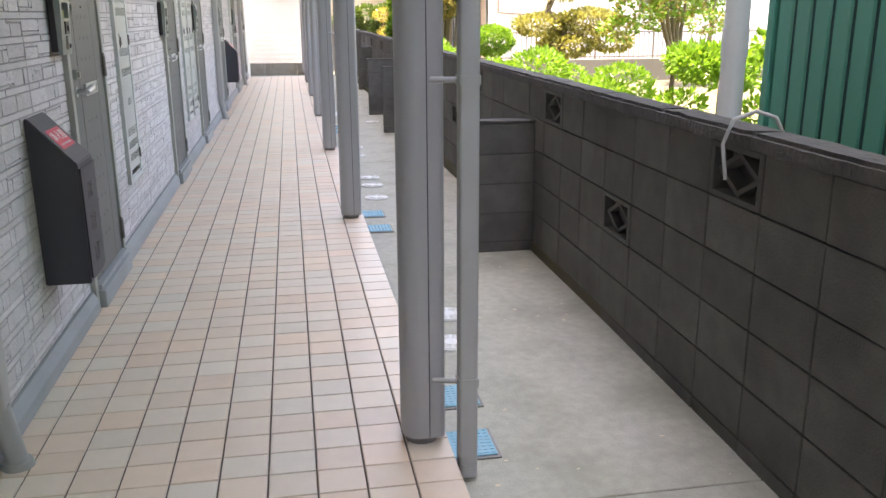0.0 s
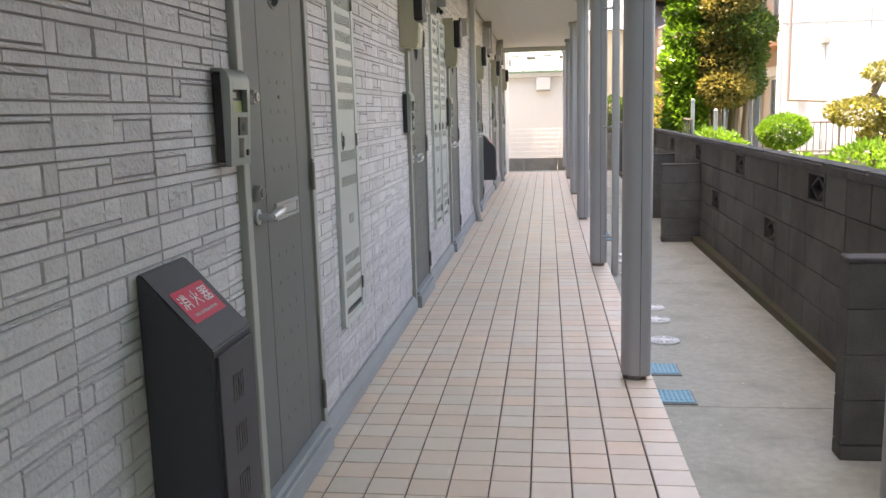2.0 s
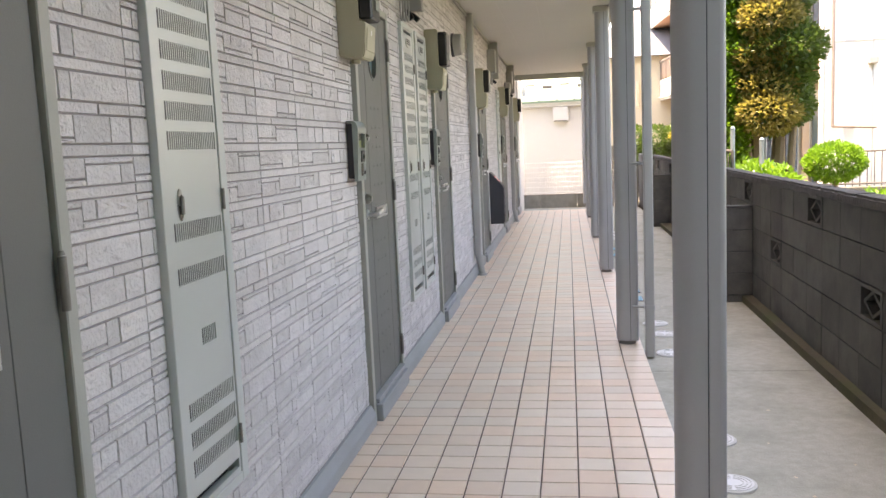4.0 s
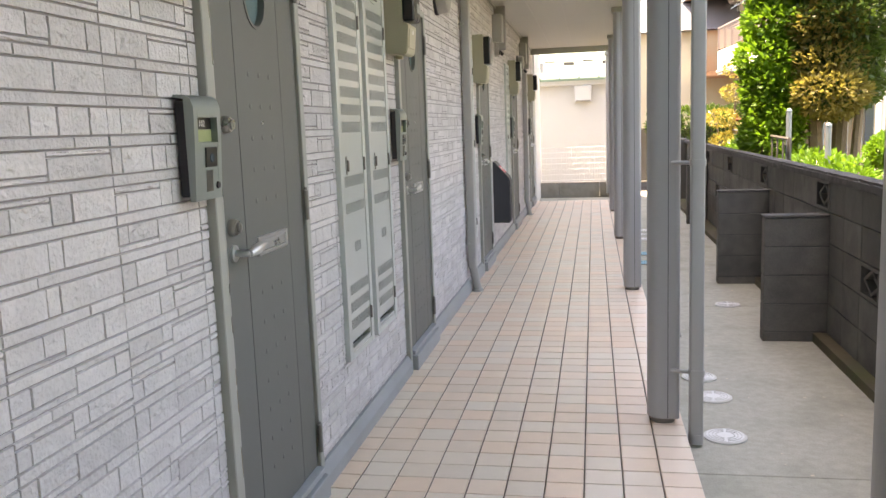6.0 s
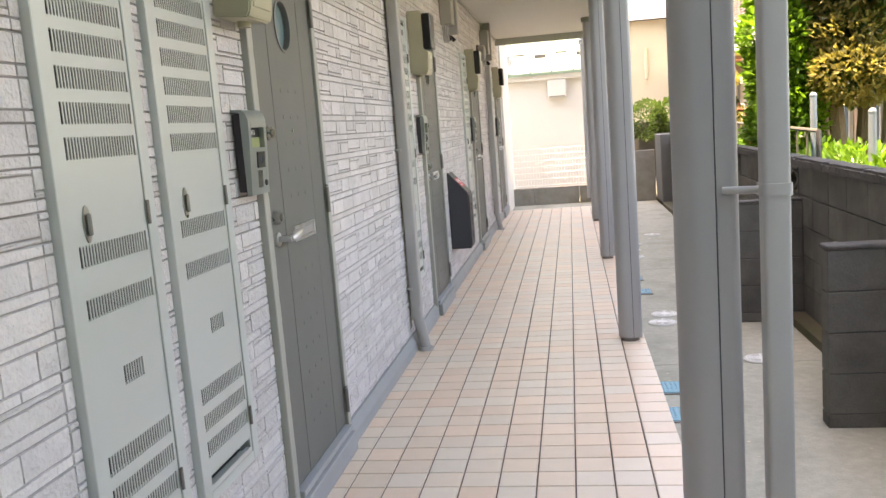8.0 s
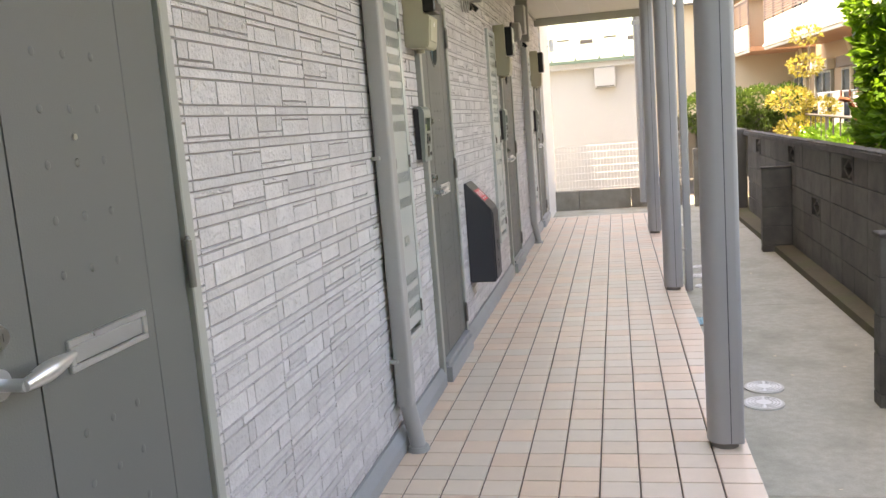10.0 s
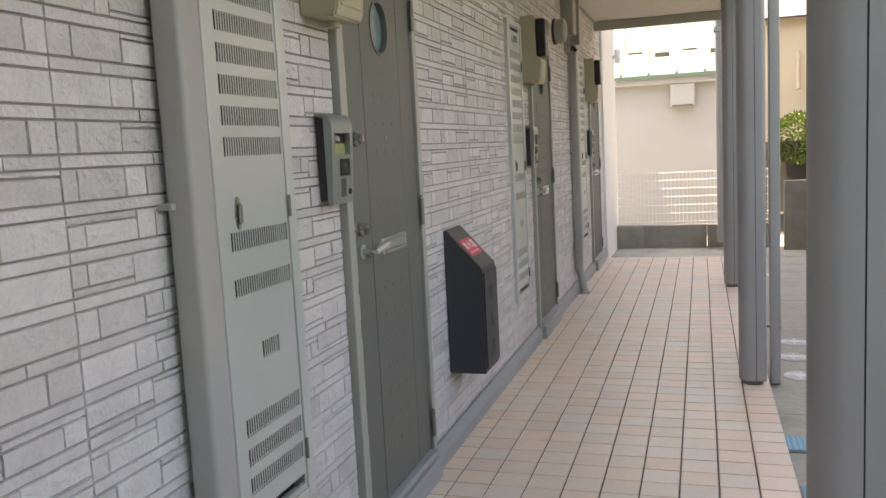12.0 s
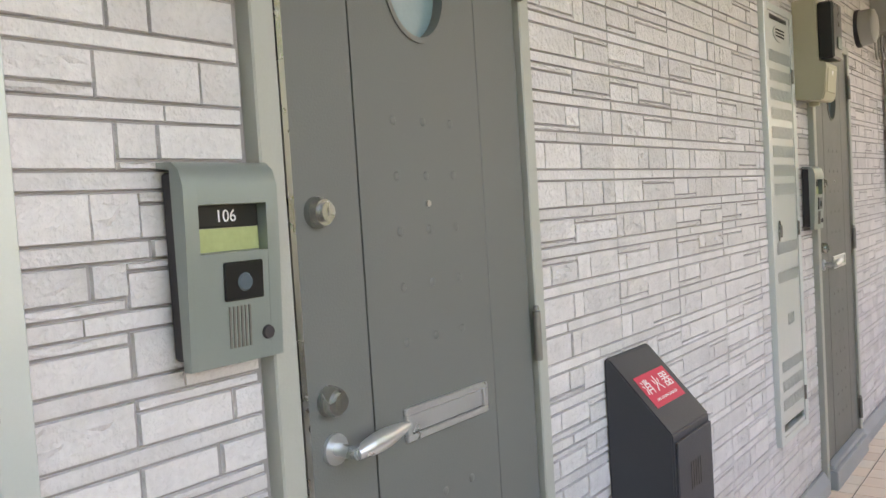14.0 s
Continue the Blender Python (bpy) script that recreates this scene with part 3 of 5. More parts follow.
# ---- electric meter boxes over the intercoms ----
def make_meter():
    c = thing("electric_meter_box", pose(0, 0, 0), "beige electric meter box with a black window, high on the siding", "electric meter", "electric meter boxes")
    w, z0, z1, d = 0.10, 1.80, 2.24, 0.125
    bm = bmesh.new()
    prof = [(0.0, z0 + 0.012), (d - 0.012, z0), (d, z0 + 0.02), (d + 0.01, z0 + 0.15), (d + 0.01, z0 + 0.16), (d - 0.025, z0 + 0.165), (d - 0.025, z1), (0.0, z1)]
    a = [bm.verts.new((x, -w, z)) for x, z in prof]
    b = [bm.verts.new((x, w, z)) for x, z in prof]
    k = len(prof)
    for i in range(k):
        bm.faces.new((a[i], a[(i + 1) % k], b[(i + 1) % k], b[i]))
    bm.faces.new(a[::-1])
    bm.faces.new(b)
    bmesh.ops.bevel(bm, geom=bm.edges[:], offset=0.006, segments=2, affect="EDGES")
    part("cover", bm, "beige", c, smooth=True)
    bm = bmesh.new()
    box(bm, 0.1005, 0.165, -w + 0.02, w - 0.02, z0 + 0.175, z1 - 0.02, 0.008)
    part("meter_window", bm, "black", c)
    bm = bmesh.new()
    box(bm, 0.166, 0.17, -0.02, 0.05, z0 + 0.22, z0 + 0.27, 0.001)
    part("display", bm, "phone", c)
    bm = bmesh.new()
    m = Matrix.Translation((d + 0.006, 0, z0 + 0.085)) @ Matrix.Rotation(radians(4.5), 4, "Y")
    box(bm, -0.004, 0.003, -w + 0.025, w - 0.025, -0.05, 0.055, 0.003)
    bm.transform(m)
    part("terminal_cover", bm, "beige", c)
    bm = bmesh.new()
    box(bm, 0.0035, 0.0045, -0.012, 0.012, 0.025, 0.045)
    bm.transform(m)
    part("label", bm, "white", c)
    bm = bmesh.new()
    rod(bm, (0.05, 0.03, z0 - 0.012), (0.05, 0.03, z0 + 0.02), 0.022, n=14)
    part("cable_gland", bm, "beige", c, smooth=True)
    return c


mt = make_meter()
mt.matrix_basis = pose(0.0, DOORS[0] - 0.85, 0)
for h in DOORS[1:]:
    copy_thing(mt, pose(0.0, h - 0.85, 0))


# ---- conduit boxes and vent hoods high on the wall ----
def make_conduit_box():
    c = thing("conduit_box", pose(0, 0, 0), "grey cable junction box with looping cables, fixed high on the siding", "junction box", "junction boxes")
    bm = bmesh.new()
    box(bm, 0.0, 0.11, -0.09, 0.09, 2.32, 2.62, 0.008)
    part("body", bm, "greybox", c)
    bm = bmesh.new()
    box(bm, 0.0, 0.13, 0.11, 0.17, 2.25, CEIL - 0.003, 0.006)
    part("duct", bm, "greybox", c)
    for k in range(3):
        bm = bmesh.new()
        y = -0.07 + 0.035 * k
        pts = [(0.03 + 0.012 * k, y + 0.05 * math.cos(a), 2.26 + 0.09 * math.sin(a)) for a in [math.pi + i * math.pi / 8 for i in range(9)]]
        bent(bm, [(pts[0][0], pts[0][1], 2.33)] + pts + [(pts[-1][0], pts[-1][1], 2.33)], 0.006, 6)
        part("cable", bm, "greybox", c, smooth=True)
    for k in (0, 1):
        bm = bmesh.new()
        rod(bm, (0.06 + 0.03 * k, 0.12 + 0.06 * k, 2.2), (0.03, 0.12 + 0.06 * k, 2.26), 0.018, n=12)
        part("cable_end", bm, "black", c, smooth=True)
    return c


def make_hood():
    c = thing("vent_hood", pose(0, 0, 0), "round grey metal vent hood fixed high on the siding", "vent hood", "vent hoods")
    bm = bmesh.new()
    rod(bm, (0.0, 0, 2.30), (0.02, 0, 2.30), 0.105, n=28)
    part("collar", bm, "darkplastic", c, smooth=True)
    bm = bmesh.new()
    rod(bm, (0.02, 0, 2.30), (0.085, 0, 2.305), 0.10, 0.095, n=28)
    bmesh.ops.create_uvsphere(bm, u_segments=24, v_segments=10, radius=0.094, matrix=Matrix.Translation((0.085, 0, 2.305)) @ Matrix.Diagonal((0.28, 1, 1, 1)))
    part("hood", bm, "greybox", c, smooth=True)
    return c


cb = make_conduit_box()
cb.matrix_basis = pose(0, DOORS[0] + 0.6, 0)
for y in (DOORS[1] + 0.55, DOORS[3] + 0.75, DOORS[4] + 0.9):
    copy_thing(cb, pose(0, y, 0))
hd = make_hood()
hd.matrix_basis = pose(0, DOORS[2] + 0.6, 0)
copy_thing(hd, pose(0, DOORS[4] + 0.42, 0))
bm = bmesh.new()
rod(bm, (0.02, Y0, CEIL - 0.018), (0.02, 20.0, CEIL - 0.018), 0.012, n=8)
tagged(part("ceiling_conduit", bm, "greybox", None, smooth=True), "thin grey cable pipe running along the top of the siding", "cable pipe")


# ---- fire extinguisher cabinets ----
def make_ext():
    c = thing("fire_extinguisher_cabinet", pose(0, 0, 0), "charcoal steel fire extinguisher cabinet with red label on its sloping top", "fire extinguisher cabinet", "fire extinguisher cabinets")
    w, d, z0, zf, zt = 0.125, 0.175, 0.355, 0.845, 1.025
    prof = [(0, z0), (d, z0), (d, zf), (0.012, zt), (0, zt)]
    bm = bmesh.new()
    a = [bm.verts.new((x, -w, z)) for x, z in prof]
    b = [bm.verts.new((x, w, z)) for x, z in prof]
    k = len(prof)
    for i in range(k):
        bm.faces.new((a[i], a[(i + 1) % k], b[(i + 1) % k], b[i]))
    bm.faces.new(a[::-1])
    bm.faces.new(b)
    bmesh.ops.bevel(bm, geom=bm.edges[:], offset=0.004, segments=2, affect="EDGES")
    part("body", bm, "box", c, smooth=True)
    dr = new("cabinet_door")
    dr.parent = c
    bm = bmesh.new()
    box(bm, d, d + 0.008, -w + 0.012, w - 0.006, z0 + 0.02, zf - 0.02, 0.002)
    part("leaf", bm, "box", dr)
    for zc in (0.72, 0.59, 0.46):
        for i in range(5):
            y = -0.032 + i * 0.016
            # black strips on the face imitate the shade of open slits
            boxpart("vent_slit", "black", dr, (d + 0.0082, d + 0.0092, y - 0.003, y + 0.003, zc - 0.035, zc + 0.035))
    # the sloping label
    ang = math.atan2(zt - zf, d - 0.012)
    u = Vector((d - 0.012, 0, zf - zt)).normalized()          # down the slope
    nrm = Vector((-u.z, 0, u.x))
    o = Vector(((d + 0.012) / 2, 0.0, (zf + zt) / 2)) + nrm * 0.0012
    m = Matrix(((0, -u.x, nrm.x, o.x), (1, 0, 0, o.y), (0, -u.z, nrm.z, o.z), (0, 0, 0, 1))) @ Matrix.Diagonal((1.26, 0.92, 1, 1))
    bm = bmesh.new()
    box(bm, -0.073, 0.073, -0.052, 0.052, 0, 0.0006)
    bm.transform(m)
    lab = part("label", bm, "red", c, "red label with white writing")
    # the three large characters, stroke by stroke
    strokes = {
        -0.045: [(-.9, .8, -.7, .6), (-1, .3, -.75, .1), (-.9, -.8, -.65, -.2), (.15, 1, .15, .5), (-.3, .9, -.15, .55), (.6, .9, .45, .55), (-.3, .4, -.3, -.9), (-.3, .4, .7, .4), (.7, .4, .7, -.9), (-.3, 0, .7, 0), (-.3, -.4, .7, -.4)],
        0.0: [(0, 1, 0, .1), (0, .1, -.8, -.9), (0, .1, .8, -.9), (-.7, .5, -.5, 0), (.7, .5, .5, .1)],
        0.045: [(-.8, .9, -.15, .9), (-.8, .9, -.8, .45), (-.15, .9, -.15, .45), (-.8, .45, -.15, .45), (.2, .9, .85, .9), (.2, .9, .2, .45), (.85, .9, .85, .45), (.2, .45, .85, .45),
                (-.95, .12, .95, .12), (0, .35, -.5, -.2), (0, .2, .6, -.2), (-.8, -.35, -.15, -.35), (-.8, -.35, -.8, -.85), (-.15, -.35, -.15, -.85), (-.8, -.85, -.15, -.85),
                (.2, -.35, .85, -.35), (.2, -.35, .2, -.85), (.85, -.35, .85, -.85), (.2, -.85, .85, -.85)],
    }
    for cx, ls in strokes.items():
        bm = bmesh.new()
        for n, (x0, y0, x1, y1) in enumerate(ls):
            p, q = Vector((cx + x0 * 0.018, 0.012 + y0 * 0.024)), Vector((cx + x1 * 0.018, 0.012 + y1 * 0.024))
            L = (q - p).length
            r = Matrix.Translation((*((p + q) / 2), 0.0008 + 0.00004 * n)) @ Matrix.Rotation(math.atan2((q - p).y, (q - p).x), 4, "Z")
            bmesh.ops.create_cube(bm, size=1, matrix=r @ Matrix.Diagonal((L + 0.003, 0.0034, 0.0005, 1)))
        bm.transform(m)
        part("character", bm, "white", lab, kind="stuff")
    text("small_print", "FIRE EXTINGUISHER", 0.0115, m @ Matrix.Translation((0, -0.032, 0.0010)), "white", lab)
    return c


ex = make_ext()
ex.matrix_basis = pose(0.004, 2.84, 0)
copy_thing(ex, pose(0.004, 13.58, 0))


# ---- skirting ----
edges = [Y0 - 0.8]
for h in DOORS:
    edges += [h - LEAF - 0.056, h + 0.046]
edges += [20.05]
for a, b in zip(edges[::2], edges[1::2]):
    bm = bmesh.new()
    prof = [(0.0, 0.0), (0.036, 0.0), (0.036, 0.055), (0.012, 0.10), (0.0, 0.10)]
    va = [bm.verts.new((x, a, z)) for x, z in prof]
    vb = [bm.verts.new((x, b, z)) for x, z in prof]
    for i in range(5):
        bm.faces.new((va[i], va[(i + 1) % 5], vb[(i + 1) % 5], vb[i]))
    bm.faces.new(va)
    bm.faces.new(vb[::-1])
    part("baseboard", bm, "skirt", None, kind="structure")


# ---- downpipes ----
def rounded(w, d, r, n=4):
    pts = []
    for sx, sy, a0 in ((1, 1, 0), (-1, 1, 90), (-1, -1, 180), (1, -1, 270)):
        for i in range(n + 1):
            a = radians(a0 + 90 * i / n)
            pts.append((sx * (w / 2 - r) + r * math.cos(a), sy * (d / 2 - r) + r * math.sin(a)))
    return pts


def make_wall_pipe():
    c = thing("downpipe", pose(0, 0, 0), "grey square plastic downpipe standing on the tiles against the siding", "downpipe", "wall downpipes")
    bm = bmesh.new()
    sweep(bm, rounded(0.07, 0.09, 0.012), 0.30, CEIL - 0.002, 0.05, 0)
    part("pipe", bm, "pipe", c, smooth=True)
    bm = bmesh.new()
    sweep(bm, rounded(0.072, 0.09, 0.02), 0.215, 0.31, 0.048, 0)
    part("collar", bm, "pipe", c, smooth=True)
    bm = bmesh.new()
    rod(bm, (0.085, 0, 0.02), (0.052, 0, 0.215), 0.034, 0.036, n=20)
    part("shoe", bm, "pipe", c, smooth=True)
    bm = bmesh.new()
    rod(bm, (0.086, 0, 0.0), (0.086, 0, 0.022), 0.052, 0.045, n=20)
    part("floor_flange", bm, "pipe", c, smooth=True)
    for z in (0.42, 1.30, 2.25):
        bm = bmesh.new()
        sweep(bm, rounded(0.068, 0.09, 0.013), z - 0.011, z + 0.011, 0.046, 0)
        box(bm, 0.0, 0.04, -0.062, -0.044, z - 0.008, z + 0.008, 0.002)
        part("bracket", bm, "pipe", c, smooth=True)
    return c


wp = make_wall_pipe()
wp.matrix_basis = pose(0, PIPES[0], 0)
for y in PIPES[1:]:
    copy_thing(wp, pose(0, y, 0))


# ---- columns ----
def make_column():
    c = thing("column", pose(0, 0, 0), "rounded grey metal column with a seam at the tiles' edge", "column", "walkway columns")
    bm = bmesh.new()
    n = 14
    pts = []
    for i in range(n + 1):
        a = radians(90 + 180 * i / n)
        pts.append((-0.014 + 0.058 * math.cos(a), 0.07 * math.sin(a)))
    pts += [(0.016, -0.07), (0.016, -0.066), (0.0195, -0.066), (0.0195, -0.07), (0.052, -0.070)]
    for i in range(5):
        a = radians(-90 + 90 * i / 4)
        pts.append((0.052 + 0.02 * math.cos(a), -0.05 + 0.02 * math.sin(a)))
    for i in range(5):
        a = radians(90 * i / 4)
        pts.append((0.052 + 0.02 * math.cos(a), 0.05 + 0.02 * math.sin(a)))
    pts += [(0.0195, 0.07), (0.0195, 0.066), (0.016, 0.066), (0.016, 0.07)]
    sweep(bm, pts, 0.03, 5.3)
    part("shaft", bm, "column", c, smooth=True)
    for y in (-0.0665, 0.0655):
        bm = bmesh.new()
        box(bm, 0.0152, 0.0203, y, y + 0.001, 0.032, CEIL - 0.01)
        part("seam", bm, "seam", c)
    bm = bmesh.new()
    rod(bm, (0, 0, 0.0), (0, 0, 0.03), 0.056, 0.050, n=24)
    part("foot", bm, "base", c, smooth=True)
    bm = bmesh.new()
    box(bm, -0.09, 0.05, -0.085, 0.085, CEIL - 0.06, CEIL - 0.004, 0.004)
    part("head", bm, "frame", c)
    return c


col = make_column()
col.matrix_basis = pose(1.40, COLUMNS[0], 0)
for y in COLUMNS[1:]:
    copy_thing(col, pose(1.396, y, 0))


def make_outer_pipe():
    c = thing("downpipe", pose(0, 0, 0), "grey square downpipe clipped to a column, ending just above the yard", "downpipe", "outer downpipes")
    bm = bmesh.new()
    sweep(bm, rounded(0.06, 0.06, 0.01), -0.02, CEIL + 0.3)
    part("pipe", bm, "pipe", c, smooth=True)
    bm = bmesh.new()
    sweep(bm, rounded(0.064, 0.064, 0.02), -0.065, -0.02)
    part("shoe", bm, "pipe", c, smooth=True)
    for z in (0.27, 1.22, 2.2):
        b = new("bracket")
        b.parent = c
        bm = bmesh.new()
        sweep(bm, rounded(0.068, 0.068, 0.012), z - 0.014, z + 0.014)
        part("clip", bm, "pipe", b, smooth=True)
        bm = bmesh.new()
        rod(bm, (-0.034, 0.0, z), (-0.11, 0.02, z), 0.009, n=10)
        part("arm", bm, "pipe", b, smooth=True)
    return c


op = make_outer_pipe()
op.matrix_basis = pose(1.528, 1.70, 0)
for y in (8.22, 14.95):
    copy_thing(op, pose(1.535, y, 0))


# ---- drain covers and water meter lids ----
def make_drain():
    c = thing("drain_cover", pose(0, 0, 0), "round pale drain cover with raised rings in the concrete yard", "drain cover", "drain covers")
    bm = bmesh.new()
    rod(bm, (0, 0, -0.004), (0, 0, 0.005), 0.098, n=32)
    part("frame", bm, "drain", c)
    bm = bmesh.new()
    rod(bm, (0, 0, 0.0052), (0, 0, 0.009), 0.086, n=32)
    lid = part("lid", bm, "wire", c)
    for r in (0.074, 0.058, 0.042):
        bm = bmesh.new()
        n = 32
        for k in range(n):
            if k % 8 == 7:
                continue
            a = 2 * math.pi * (k + 0.5) / n
            bmesh.ops.create_cube(bm, size=1, matrix=Matrix.Translation((r * math.cos(a), r * math.sin(a), 0.0102)) @ Matrix.Rotation(a, 4, "Z") @ Matrix.Diagonal((0.004, 2 * math.pi * r / n * 0.9, 0.0022, 1)))
        part("ring", bm, "drain", lid)
    return c


dc = make_drain()
spots = ((2.047, 1.28), (1.695, 2.85), (1.745, 3.23), (1.678, 3.744), (1.675, 6.13), (1.693, 6.66), (1.70, 7.02), (1.682, 8.33), (1.705, 8.91), (1.675, 9.27),
         (2.13, 11.25), (1.666, 12.23), (1.708, 12.48), (1.692, 15.13), (1.695, 15.58), (1.743, 16.0), (2.02, 16.73), (1.70, 19.0))
dc.matrix_basis = pose(*spots[0], GROUND + 0.004)
for x, y in spots[1:]:
    copy_thing(dc, pose(x, y, GROUND + 0.004))


def make_lid():
    c = thing("water_meter_lid", pose(0, 0, 0), "square pale blue water meter lid in the concrete yard", "water meter lid", "water meter lids")
    bm = bmesh.new()
    box(bm, -0.098, 0.098, -0.105, 0.105, -0.004, 0.003, 0.001)
    part("frame", bm, "hinge", c)
    bm = bmesh.new()
    box(bm, -0.086, 0.086, -0.093, 0.093, 0.0032, 0.009, 0.002)
    part("lid", bm, "blue", c)
    bm = bmesh.new()
    rnd = random.Random(4)
    for i in range(7):
        for j in range(8):
            x, y = -0.072 + i * 0.024, -0.08 + j * 0.023
            box(bm, x - 0.007, x + 0.007, y - 0.003, y + 0.003, 0.0092, 0.0112)
    part("tread", bm, "blue", c, kind="stuff")
    return c


ml = make_lid()
lids = ((1.575, 1.90), (1.60, 2.29), (1.586, 5.07), (1.58, 5.53), (1.575, 10.33), (1.58, 10.75), (1.60, 13.32), (1.575, 13.93))
ml.matrix_basis = pose(*lids[0], GROUND + 0.004)
for x, y in lids[1:]:
    copy_thing(ml, pose(x, y, GROUND + 0.004))


bm = bmesh.new()
rd = random.Random(5)
for i in range(150):
    x, y, a, s = rd.uniform(1.55, 2.45), rd.uniform(0.5, 20), rd.uniform(0, 6.28), rd.uniform(0.005, 0.013)
    vs = [bm.verts.new((x + s * math.cos(a + k), y + s * 0.6 * math.sin(a + k), GROUND + 0.003 + 0.002 * (k > 2))) for k in (0, 1.6, 3.1, 4.7)]
    bm.faces.new(vs)
litter = part("dry_leaf_litter", bm, "cream", None, kind="stuff")
tagged(litter, "tiny dry leaves and grit scattered on the concrete yard", "leaf litter")


# ---- the block wall ----
BL, BH, TH = 0.3535, 0.2, 0.11
TOP = 0.975
WALL_A, WALL_B = -3.2, 20.0
block_wall = thing("block_wall", pose(0, 0, 0), "dark weathered concrete block wall with pierced vent blocks and rough coping", "block wall", kind="structure")
bm = bmesh.new()
L0 = WALL_A
while L0 < WALL_B:
    L1 = min(L0 + 1.6, WALL_B)
    x = wall_line((L0 + L1) / 2)
    box(bm, x + 0.068, x + TH - 0.02, L0, L1, -0.24, TOP - 0.01)
    L0 = L1
part("core", bm, "mortar", block_wall)


def block_mesh(name, l, h):
    bm = bmesh.new()
    box(bm, 0.004, TH - 0.004, 0.0028, l - 0.0028, 0.0028, h - 0.0028)
    es = [e for e in bm.edges if all(v.co.x < 0.01 for v in e.verts)]
    bmesh.ops.bevel(bm, geom=es, offset=0.0028, segments=1, affect="EDGES")
    me = bpy.data.meshes.new(name)
    bm.to_mesh(me)
    bm.free()
    me.materials.append(M["block"])
    return me


def vent_mesh():
    bm = bmesh.new()
    l, h = BL, BH
    for b in ((0.004, 0.030, 0.004, h - 0.004), (l - 0.030, l - 0.004, 0.004, h - 0.004), (0.030, l - 0.030, 0.004, 0.024), (0.030, l - 0.030, h - 0.024, h - 0.004)):
        box(bm, 0.0, TH - 0.004, *b, 0.002)
    cy, cz, ry, rz = l / 2, h / 2, l / 2 - 0.045, h / 2 - 0.034
    pts = [(cy, cz + rz), (cy + ry, cz), (cy, cz - rz), (cy - ry, cz)]
    for i in range(4):
        (ya, za), (yb, zb) = pts[i], pts[(i + 1) % 4]
        d = math.hypot(yb - ya, zb - za)
        m = Matrix.Translation((TH / 2, (ya + yb) / 2, (za + zb) / 2)) @ Matrix.Rotation(math.atan2(zb - za, yb - ya), 4, "X") @ Matrix.Diagonal((TH - 0.03, d + 0.01, 0.018, 1))
        bmesh.ops.create_cube(bm, size=1, matrix=m)
    for ya, yb in ((0.026, cy - ry), (cy + ry, l - 0.026)):
        box(bm, 0.018, TH - 0.018, ya, yb, cz - 0.009, cz + 0.009)
    for za, zb in ((0.02, cz - rz), (cz + rz, h - 0.02)):
        box(bm, 0.018, TH - 0.018, cy - 0.009, cy + 0.009, za, zb)
    me = bpy.data.meshes.new("vent_block")
    bmesh.ops.recalc_face_normals(bm, faces=bm.faces)
    bm.to_mesh(me)
    bm.free()
    me.materials.append(M["block"])
    return me


BM_, VM_ = block_mesh("block", BL, BH), vent_mesh()
rnd = random.Random(7)
slope = math.degrees(math.atan(0.0125))
VENT0 = 1.675
extra_v, extra_f = [], []
count = 0
for r in range(6):
    z = TOP - BH * (r + 1)
    lowcut = r == 5
    k = -13
    while True:
        y = VENT0 + k * BL
        if y + BL > WALL_B:
            break
        if y > WALL_A:
            vent = (r == 0 and k % 6 == 0) or (r == 2 and k % 6 == 3)
            ob = new("vent_block" if vent else "block", VM_ if vent else BM_)
            ob.parent = block_wall
            ob.matrix_basis = pose(wall_line(y) + rnd.uniform(0, 0.004), y, z, 0, 0, -slope)
            count += 1
        k += 1
# coping
bm = bmesh.new()
y = WALL_A
while y < WALL_B - 0.1:
    l = 0.707
    g = box(bm, -0.012, TH + 0.012, 0.002, l - 0.002, TOP + 0.002, TOP + 0.058)
    bmesh.ops.bevel(bm, geom=[e for e in {e for v in g["verts"] for e in v.link_edges} if all(v.co.z > TOP + 0.05 for v in e.verts)], offset=0.014, segments=2, affect="EDGES")
    bm.verts.ensure_lookup_table()
    me = bpy.data.meshes.new("coping")
    bmesh.ops.subdivide_edges(bm, edges=[e for e in bm.edges if abs(e.verts[0].co.y - e.verts[1].co.y) > 0.3], cuts=9, use_grid_fill=True)
    for v in bm.verts:
        if 0.01 < v.co.y < l - 0.01:
            v.co += Vector((noise.noise((v.co.x * 20, (v.co.y + y) * 12, v.co.z * 20)) * 0.006, 0, noise.noise(((v.co.y + y) * 15, v.co.x * 30, 3)) * 0.006))
    bmesh.ops.recalc_face_normals(bm, faces=bm.faces)
    bm.to_mesh(me)
    bm.free()
    me.materials.append(M["cap"])
    ob = new("coping_stone", me)
    ob.parent = block_wall
    ob.matrix_basis = pose(wall_line(y), y, 0, 0, 0, -slope)
    bm = bmesh.new()
    y += l
bm.free()

